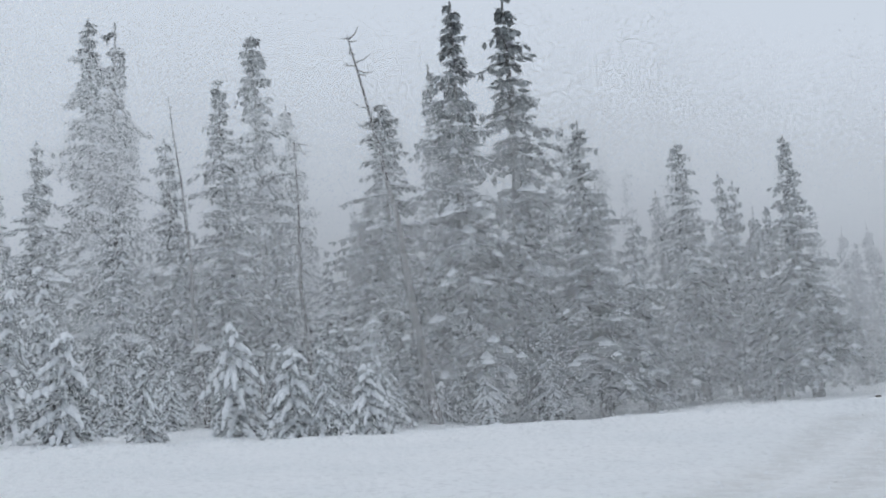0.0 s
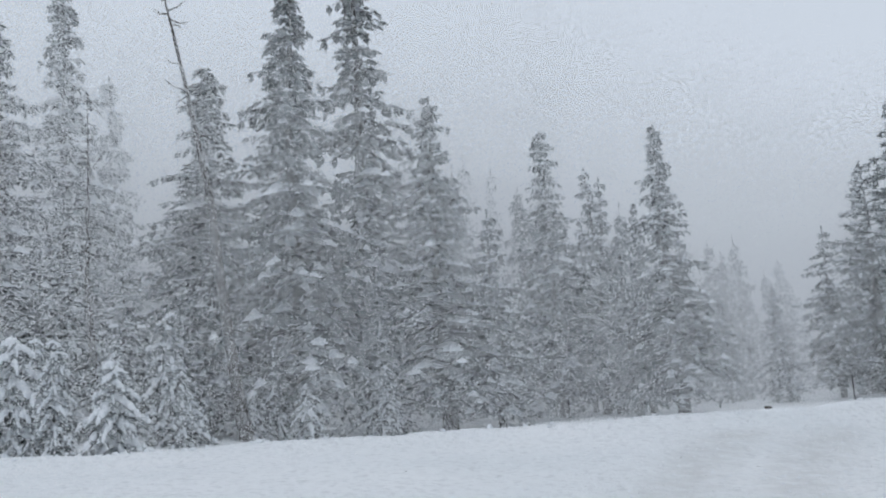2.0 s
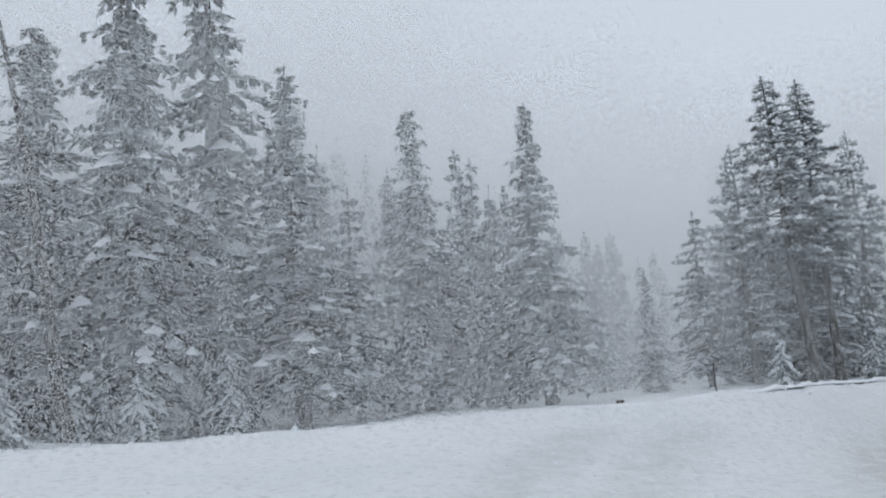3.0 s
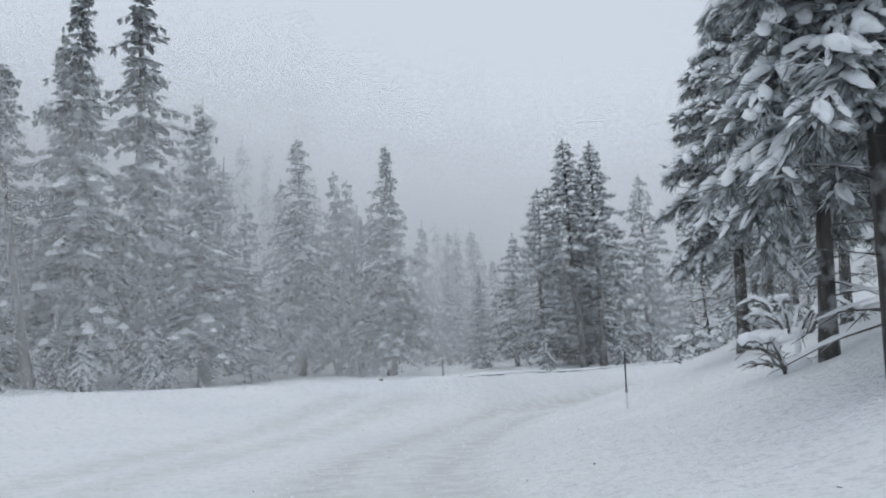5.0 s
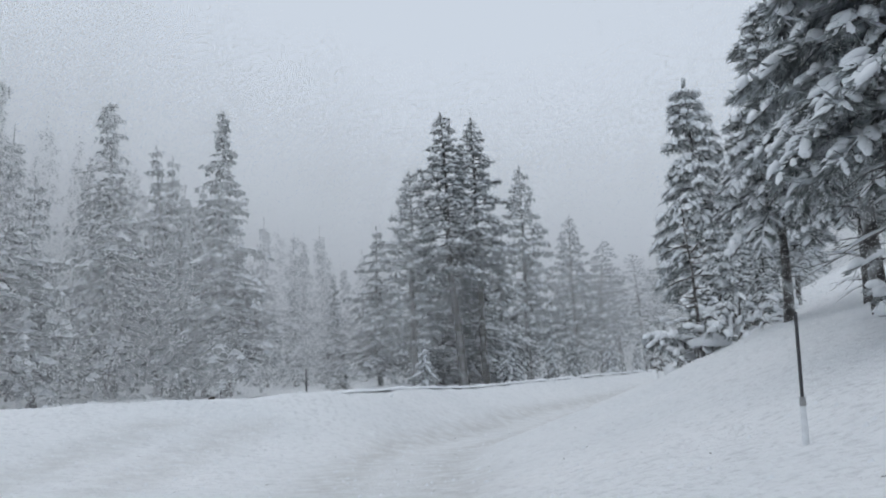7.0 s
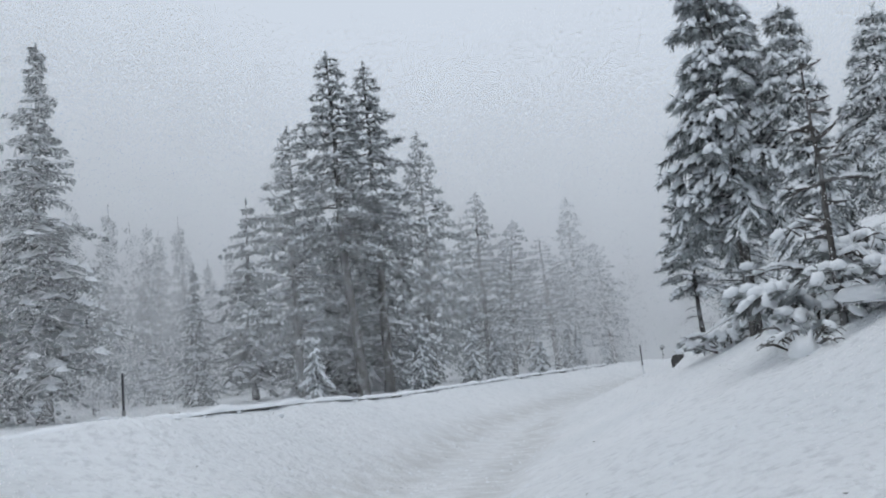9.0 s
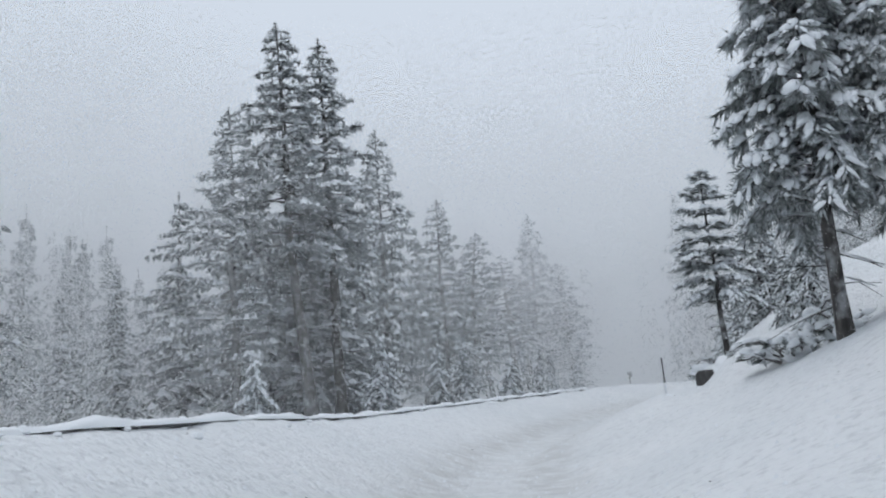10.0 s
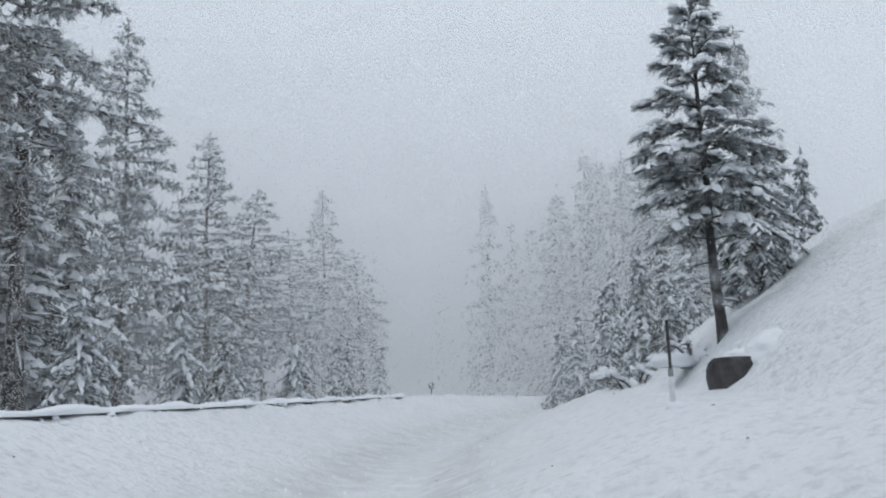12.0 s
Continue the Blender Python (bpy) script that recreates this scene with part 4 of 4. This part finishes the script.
def warning_sign(x, y, z, size, turn):
    """Diamond sign seen from behind, on two posts."""
    sg = tagged(new("road_sign"), "grey back of a diamond road sign on two posts", "road sign")
    sg.matrix_basis = pose(x, y, ground_at(x, y), 0, 0, turn)
    panel, snow = Buf(), Buf()
    h = z - ground_at(x, y)
    for yy in (-0.015, 0.015):
        for a in range(4):
            t = math.pi / 2 * a
            panel.v.append(Vector((size * math.cos(t), yy, h + size * math.sin(t))))
    panel.f += [(0, 1, 2, 3), (7, 6, 5, 4)] + [(k, (k + 1) % 4, 4 + (k + 1) % 4, 4 + k) for k in range(4)]
    part("panel", panel, SIGN_BACK, sg)
    for k in (-1, 1):
        p = Buf()
        p.tube([Vector((0.42 * size * k, -0.06, -0.4)), Vector((0.42 * size * k, -0.06, h + 0.5 * size))], [0.06, 0.055], 6)
        part("post", p, WOODPOST, sg)
    strip = Buf()
    strip.tube([Vector((-0.5 * size, -0.05, h + 0.36 * size)), Vector((0.36 * size, -0.05, h - 0.5 * size))], [0.06, 0.06], 5)
    part("brace", strip, STAKE_SLEEVE, sg, "snow-streaked cross brace")
    rnd = random.Random(2)
    snow.lump(Vector((0, 0, h + size * 0.98)), Vector((1, 0, 0)), 0.16, 0.08, 0.12, rnd, 2)
    part("snow_cap", snow, SNOW, sg, smooth=True)


warning_sign(-30.3, 49.3, 3.4, 1.05, 20)


def boulder(x, y, z):
    rock = tagged(new("boulder"), "dark angular boulder under a thick snow cap on the bank", "rock")
    rock.matrix_basis = pose(x, y, z)
    bm = bmesh.new()
    bmesh.ops.create_icosphere(bm, subdivisions=4, radius=1)
    for v in bm.verts:
        p = v.co.copy()
        n1 = noise.noise(p * 1.3 + Vector((3, 1, 2)))
        n2 = noise.noise(p * 4.1)
        p = p * (1 + 0.22 * n1 + 0.06 * n2)
        v.co = Vector((max(-0.33, p.x * 0.40), max(-0.36, p.y * 0.42), min(0.66 - 0.25 * max(0, p.x), max(-0.4, p.z * 0.66 + 0.22))))
    me = bpy.data.meshes.new("stone")
    bm.to_mesh(me)
    me.materials.append(ROCK)
    ob = new("stone", me)
    ob.parent = rock
    bm.clear()
    across, back = Vector((0.80, -0.60, 0)), Vector((0.60, 0.80, 0))
    # drift leaning on the uphill side, and the cap on top
    for c, rx, ry, rz in ((across * 0.52 - back * 0.20 + UP * 0.58, 0.52, 0.50, 0.46), (across * 0.98 - back * 0.05 + UP * 0.12, 0.60, 0.55, 0.60), (across * 0.16 + back * 0.12 + UP * 0.64, 0.36, 0.34, 0.15)):
        made = bmesh.ops.create_icosphere(bm, subdivisions=4, radius=1)["verts"]
        for v in made:
            p = v.co.copy()
            p = p * (1 + 0.10 * noise.noise(p * 1.7 + Vector((8, 1, 2))) + 0.12 * noise.noise(p * 5.0))
            v.co = c + across * (p.x * rx) + back * (p.y * ry) + UP * (p.z * rz - 0.20 * rz * max(0, p.x) ** 2)
    me = bpy.data.meshes.new("snow_cap")
    bm.to_mesh(me)
    bm.free()
    me.materials.append(SNOW)
    me.polygons.foreach_set("use_smooth", [True] * len(me.polygons))
    ob = new("snow_cap", me)
    ob.parent = rock
    tagged(ob, "rounded cap of fresh snow")


boulder(18.30, 53.02, -0.02)


def plastered_sign(x, y, turn):
    """Rectangular sign plastered white by wind-blown snow, on one post."""
    z = ground_at(x, y)
    sg = tagged(new("road_sign"), "rectangular road sign plastered over with snow on one post", "road sign")
    sg.matrix_basis = pose(x, y, z, 0, 0, turn)
    for name, mat, w, h0, h1, t0, t1 in (("panel", SIGN_BACK, 0.46, 1.55, 2.75, 0.0, 0.02), ("snow_crust", SNOW, 0.47, 1.53, 2.80, -0.06, -0.004)):
        bm = bmesh.new()
        bmesh.ops.create_cube(bm, size=1, matrix=Matrix.Translation((0, (t0 + t1) / 2, (h0 + h1) / 2)) @ Matrix.Diagonal((2 * w, t1 - t0, h1 - h0, 1)))
        bmesh.ops.bevel(bm, geom=bm.edges[:], offset=0.008 if name == "panel" else 0.025, segments=2, affect="EDGES")
        me = bpy.data.meshes.new(name)
        bm.to_mesh(me)
        bm.free()
        me.materials.append(mat)
        ob = new(name, me)
        ob.parent = sg
    cap, post = Buf(), Buf()
    cap.lump(Vector((-0.1, 0, 2.76)), Vector((1, 0, 0)), 0.34, 0.1, 0.13, random.Random(4), 2)
    post.tube([Vector((0.05, 0.07, -0.4)), Vector((0.05, 0.07, 2.6))], [0.055, 0.05], 8)
    part("snow_cap", cap, SNOW, sg, smooth=True)
    part("post", post, WOODPOST, sg)


plastered_sign(5.0, -9.0, 8)
snow_stake(3.9, -12.0, ground_at(3.9, -12.0), ground_at(3.9, -12.0) + 0.4, ground_at(3.9, -12.0) + 1.4, "thin black snow stake before the snow-plastered sign")
stand([
    ("near_fir", 7.0, -7.0, 5.6, 20, 0.9), ("near_pine_a", 8.4, -2.0, 11.0, 60, 1.0), ("near_pine_b", 7.6, 1.2, 10.5, 140, 1.0),
    ("shrub", 5.0, -4.2, 1.5, 60, 0.6), ("young_c", 5.6, 4.5, 2.0, 10, 0.8),
])


# ---- brush: bare fallen boughs in the snow ----
def brush_pile(seed, x, y, reach, height, count, label, snowy=0.8, tufts=0):
    rnd = random.Random(seed)
    pile = tagged(new("brush"), label, "bush", "snow-covered brush on the bank")
    pile.matrix_basis = pose(x, y, ground_at(x, y) - 0.05)
    twig, pad, leaf = Buf(), Buf(), Buf()
    for _ in range(count):
        a = rnd.uniform(0, 6.28)
        out = Vector((math.cos(a), math.sin(a), 0))
        side = Vector((-out.y, out.x, 0))
        ln = reach * rnd.uniform(0.45, 1.0)
        up = height * rnd.uniform(0.3, 1.1)
        root = out * rnd.uniform(0, 0.3) * reach + Vector((0, 0, -0.05))
        bend = rnd.uniform(-0.4, 0.4)
        pts = [root + out * (ln * q) + side * (bend * ln * q * q) + UP * (up * 4 * q * (1.0 - 0.8 * q) * 0.6) for q in (0, 0.25, 0.5, 0.75, 1.0)]
        twig.tube(pts, [0.035, 0.028, 0.02, 0.013, 0.005], 5)
        for i in (1, 2, 3):
            for s in (-1, 1):
                d = (pts[i + 1] - pts[i]).normalized() + side * s * rnd.uniform(0.4, 1.0) + UP * rnd.uniform(-0.3, 0.4)
                e = pts[i] + d * ln * rnd.uniform(0.12, 0.3)
                twig.tube([pts[i], pts[i].lerp(e, 0.6) + UP * 0.03, e], [0.013, 0.009, 0.003], 3)
                if rnd.random() < tufts:
                    for _ in range(8):
                        v = (d.normalized() + Vector((rnd.gauss(0, 0.5), rnd.gauss(0, 0.5), rnd.gauss(-0.2, 0.4)))).normalized()
                        leaf.kite(e, e + v * 0.28, v.orthogonal().normalized() * 0.035)
                    pad.lump(e + UP * 0.06, d.normalized(), 0.18, 0.12, 0.12, rnd, 2)
            if rnd.random() < snowy:
                d = (pts[i + 1] - pts[i - 1])
                pad.lump(pts[i] + UP * 0.02, d.normalized(), 0.45 * d.length, 0.045 + 0.02 * rnd.random(), 0.07, rnd, 2)
    for _ in range(int(count * 0.5)):
        a, q = rnd.uniform(0, 6.28), rnd.uniform(0, 0.7) * reach
        pad.lump(Vector((q * math.cos(a), q * math.sin(a), 0.02)), Vector((1, 0, 0)), rnd.uniform(0.2, 0.45), rnd.uniform(0.2, 0.4), rnd.uniform(0.12, 0.3), rnd, 2)
    tagged(part("twig_tangle", twig, DEADWOOD, pile), kind="stuff")
    tagged(part("snow_load", pad, SNOW, pile, "soft pillows of snow", True), kind="stuff")
    if leaf.f:
        tagged(part("foliage", leaf, PINE, pile), kind="stuff")


brush_pile(10, 6.4, -4.6, 1.6, 1.0, 14, "boughs bent into hoops under thick snow", tufts=0.3)
brush_pile(1, 16.0, 47.3, 1.3, 0.6, 14, "tangle of fallen pine boughs under fresh snow", tufts=0.5)
brush_pile(2, 16.8, 46.7, 1.2, 0.7, 11, "bare bent boughs sticking out of the bank", tufts=0.3)
brush_pile(3, 11.8, 37.2, 1.6, 1.1, 16, "snowy thicket of bare branches at the bank foot", tufts=0.35)
brush_pile(4, 12.9, 38.6, 1.8, 1.6, 18, "tall bare brush with snow along every branch", tufts=0.3)
brush_pile(11, 10.4, 37.7, 0.9, 0.6, 12, "dark dead boughs fanned out over the snow", snowy=0.5)
brush_pile(12, 11.6, 38.9, 1.3, 1.1, 16, "broken branches clotted with fresh snow", tufts=0.5)
brush_pile(5, 5.9, 16.2, 1.2, 0.8, 9, "broken dead boughs leaning from the snow", snowy=0.5)
brush_pile(6, 8.0, 21.5, 1.6, 1.3, 14, "dense bare brush under the roadside pines", tufts=0.2)
brush_pile(7, 10.3, 27.6, 1.5, 1.2, 12, "bare branches and snow under the roadside pines", tufts=0.3)
brush_pile(8, 24.6, 60.4, 1.4, 0.9, 12, "arched bare boughs bent down by snow", tufts=0.4)
brush_pile(9, 20.6, 55.6, 0.9, 0.5, 9, "dead twigs round the foot of the small pine", snowy=0.4)


# ---- crumbs of snow and grit on the road ----
def crumbs():
    rnd = random.Random(9)
    b = Buf()
    for _ in range(2600):
        y = rnd.uniform(1, 60)
        c = min(ROAD_LINE, key=lambda p: abs(p.y - y))
        x = c.x + rnd.uniform(-9, 6)
        s = rnd.uniform(0.015, 0.055)
        b.lump(Vector((x, y, ground_at(x, y))), Vector((rnd.uniform(-1, 1), rnd.uniform(-1, 1), 0)).normalized(), s, s * 0.8, s * 0.8, rnd, 1)
    tagged(new("snow_crumbs", b.mesh("snow_crumbs", SNOW)), "crumbs of broken snow scattered on the road", "snow", kind="stuff")


crumbs()


def berm_clods():
    """Ploughed clods along the outer edge of the road."""
    rnd = random.Random(29)
    b = Buf()
    for p, d in edge_points(2, 72, 0.16, 0.0):
        if rnd.random() < 0.75:
            o = Vector((d.y, -d.x)) * rnd.gauss(0.15, 0.25)
            x, y = p.x + o.x, p.y + o.y
            s = 0.03 + 0.075 * rnd.random() ** 2.2
            b.lump(Vector((x, y, ground_at(x, y) + 0.1 * s)), Vector((rnd.uniform(-1, 1), rnd.uniform(-1, 1), 0)).normalized(), s, s * rnd.uniform(0.6, 1.0), s * rnd.uniform(0.4, 0.9), rnd, 2)
    tagged(new("berm_clods", b.mesh("berm_clods", SNOW)), "broken clods of snow ploughed onto the berm", "snow", kind="stuff")


berm_clods()


def litter():
    """Bits of bark, twig and grit lying on the snow."""
    rnd = random.Random(19)
    b = Buf()
    for _ in range(110):
        y = rnd.uniform(2, 62)
        c = min(ROAD_LINE, key=lambda p: abs(p.y - y))
        x = c.x + rnd.gauss(0, 5)
        z = ground_at(x, y) + 0.005
        a, ln = rnd.uniform(0, 6.28), rnd.choice((0.008, 0.012, 0.016, 0.022))
        d = Vector((math.cos(a), math.sin(a), rnd.uniform(-0.1, 0.2))) * ln
        p = Vector((x, y, z))
        b.tube([p - d, p + d], [0.007, 0.004], 4)
    tagged(new("litter", b.mesh("litter", DEADWOOD)), "scattered bits of bark and twig on the snow", "litter", kind="stuff")


litter()


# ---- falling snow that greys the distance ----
# camera viewpoints and headings: flakes hang clear, spread and sized to fit these views
VIEWPOINTS = ((-4.7, 6.3, 19), (-4.7, 10, 15), (-3.8, 17, 6), (0, 2, -1), (-0.7, 11, -8), (-0.5, 18.5, -15), (1.2, 29, -21), (3, 35.5, -26), (5.9, 42, -33), (8, 45.5, -37))
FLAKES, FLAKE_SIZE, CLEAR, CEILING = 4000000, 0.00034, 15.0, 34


def snowfall():
    rng = np.random.default_rng(7)
    out, got = [], 0
    while got < FLAKES:
        n = 1000000
        st = np.array(VIEWPOINTS)[rng.integers(0, len(VIEWPOINTS), n)]
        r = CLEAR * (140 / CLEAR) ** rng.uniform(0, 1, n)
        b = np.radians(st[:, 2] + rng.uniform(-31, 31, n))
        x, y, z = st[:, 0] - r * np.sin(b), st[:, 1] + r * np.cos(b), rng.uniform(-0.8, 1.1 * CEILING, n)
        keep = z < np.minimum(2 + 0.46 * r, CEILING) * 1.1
        x, y, z = x[keep], y[keep], z[keep]
        n = len(x)
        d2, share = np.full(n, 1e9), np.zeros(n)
        for sx, sy, w in VIEWPOINTS:
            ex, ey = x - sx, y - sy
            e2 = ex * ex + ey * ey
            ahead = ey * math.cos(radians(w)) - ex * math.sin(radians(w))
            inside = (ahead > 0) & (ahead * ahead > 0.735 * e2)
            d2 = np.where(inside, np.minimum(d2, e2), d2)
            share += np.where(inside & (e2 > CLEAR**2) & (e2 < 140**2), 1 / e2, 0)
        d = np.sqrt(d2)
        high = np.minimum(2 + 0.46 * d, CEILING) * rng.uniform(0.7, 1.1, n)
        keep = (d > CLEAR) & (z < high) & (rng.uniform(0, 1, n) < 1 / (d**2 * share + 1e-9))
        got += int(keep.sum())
        # radius grows with distance from the camera viewpoints, to stay fine in view
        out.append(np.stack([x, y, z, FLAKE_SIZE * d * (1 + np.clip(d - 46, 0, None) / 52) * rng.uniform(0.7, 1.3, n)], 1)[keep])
    p = np.concatenate(out)[:FLAKES]
    n = len(p)
    me = bpy.data.meshes.new("falling_snow")
    me.vertices.add(n)
    me.vertices.foreach_set("co", p[:, :3].astype(np.float32).ravel())
    me.attributes.new("size", "FLOAT", "POINT").data.foreach_set("value", p[:, 3].astype(np.float32))
    me.materials.append(FLAKE)
    tree = bpy.data.node_groups.new("round_flakes", "GeometryNodeTree")
    tree.interface.new_socket("Geometry", in_out="INPUT", socket_type="NodeSocketGeometry")
    tree.interface.new_socket("Geometry", in_out="OUTPUT", socket_type="NodeSocketGeometry")
    i, o, pts, size, paint = (tree.nodes.new(k) for k in ("NodeGroupInput", "NodeGroupOutput", "GeometryNodeMeshToPoints", "GeometryNodeInputNamedAttribute", "GeometryNodeSetMaterial"))
    size.data_type = "FLOAT"
    size.inputs["Name"].default_value = "size"
    paint.inputs["Material"].default_value = FLAKE
    tree.links.new(i.outputs[0], pts.inputs["Mesh"])
    tree.links.new(size.outputs["Attribute"], pts.inputs["Radius"])
    tree.links.new(pts.outputs[0], paint.inputs["Geometry"])
    tree.links.new(paint.outputs[0], o.inputs[0])
    fall = new("falling_snow", me)
    fall.modifiers.new("round_flakes", "NODES").node_group = tree
    tagged(fall, "dense falling snowflakes hazing the distant trees", "snowfall", kind="stuff")


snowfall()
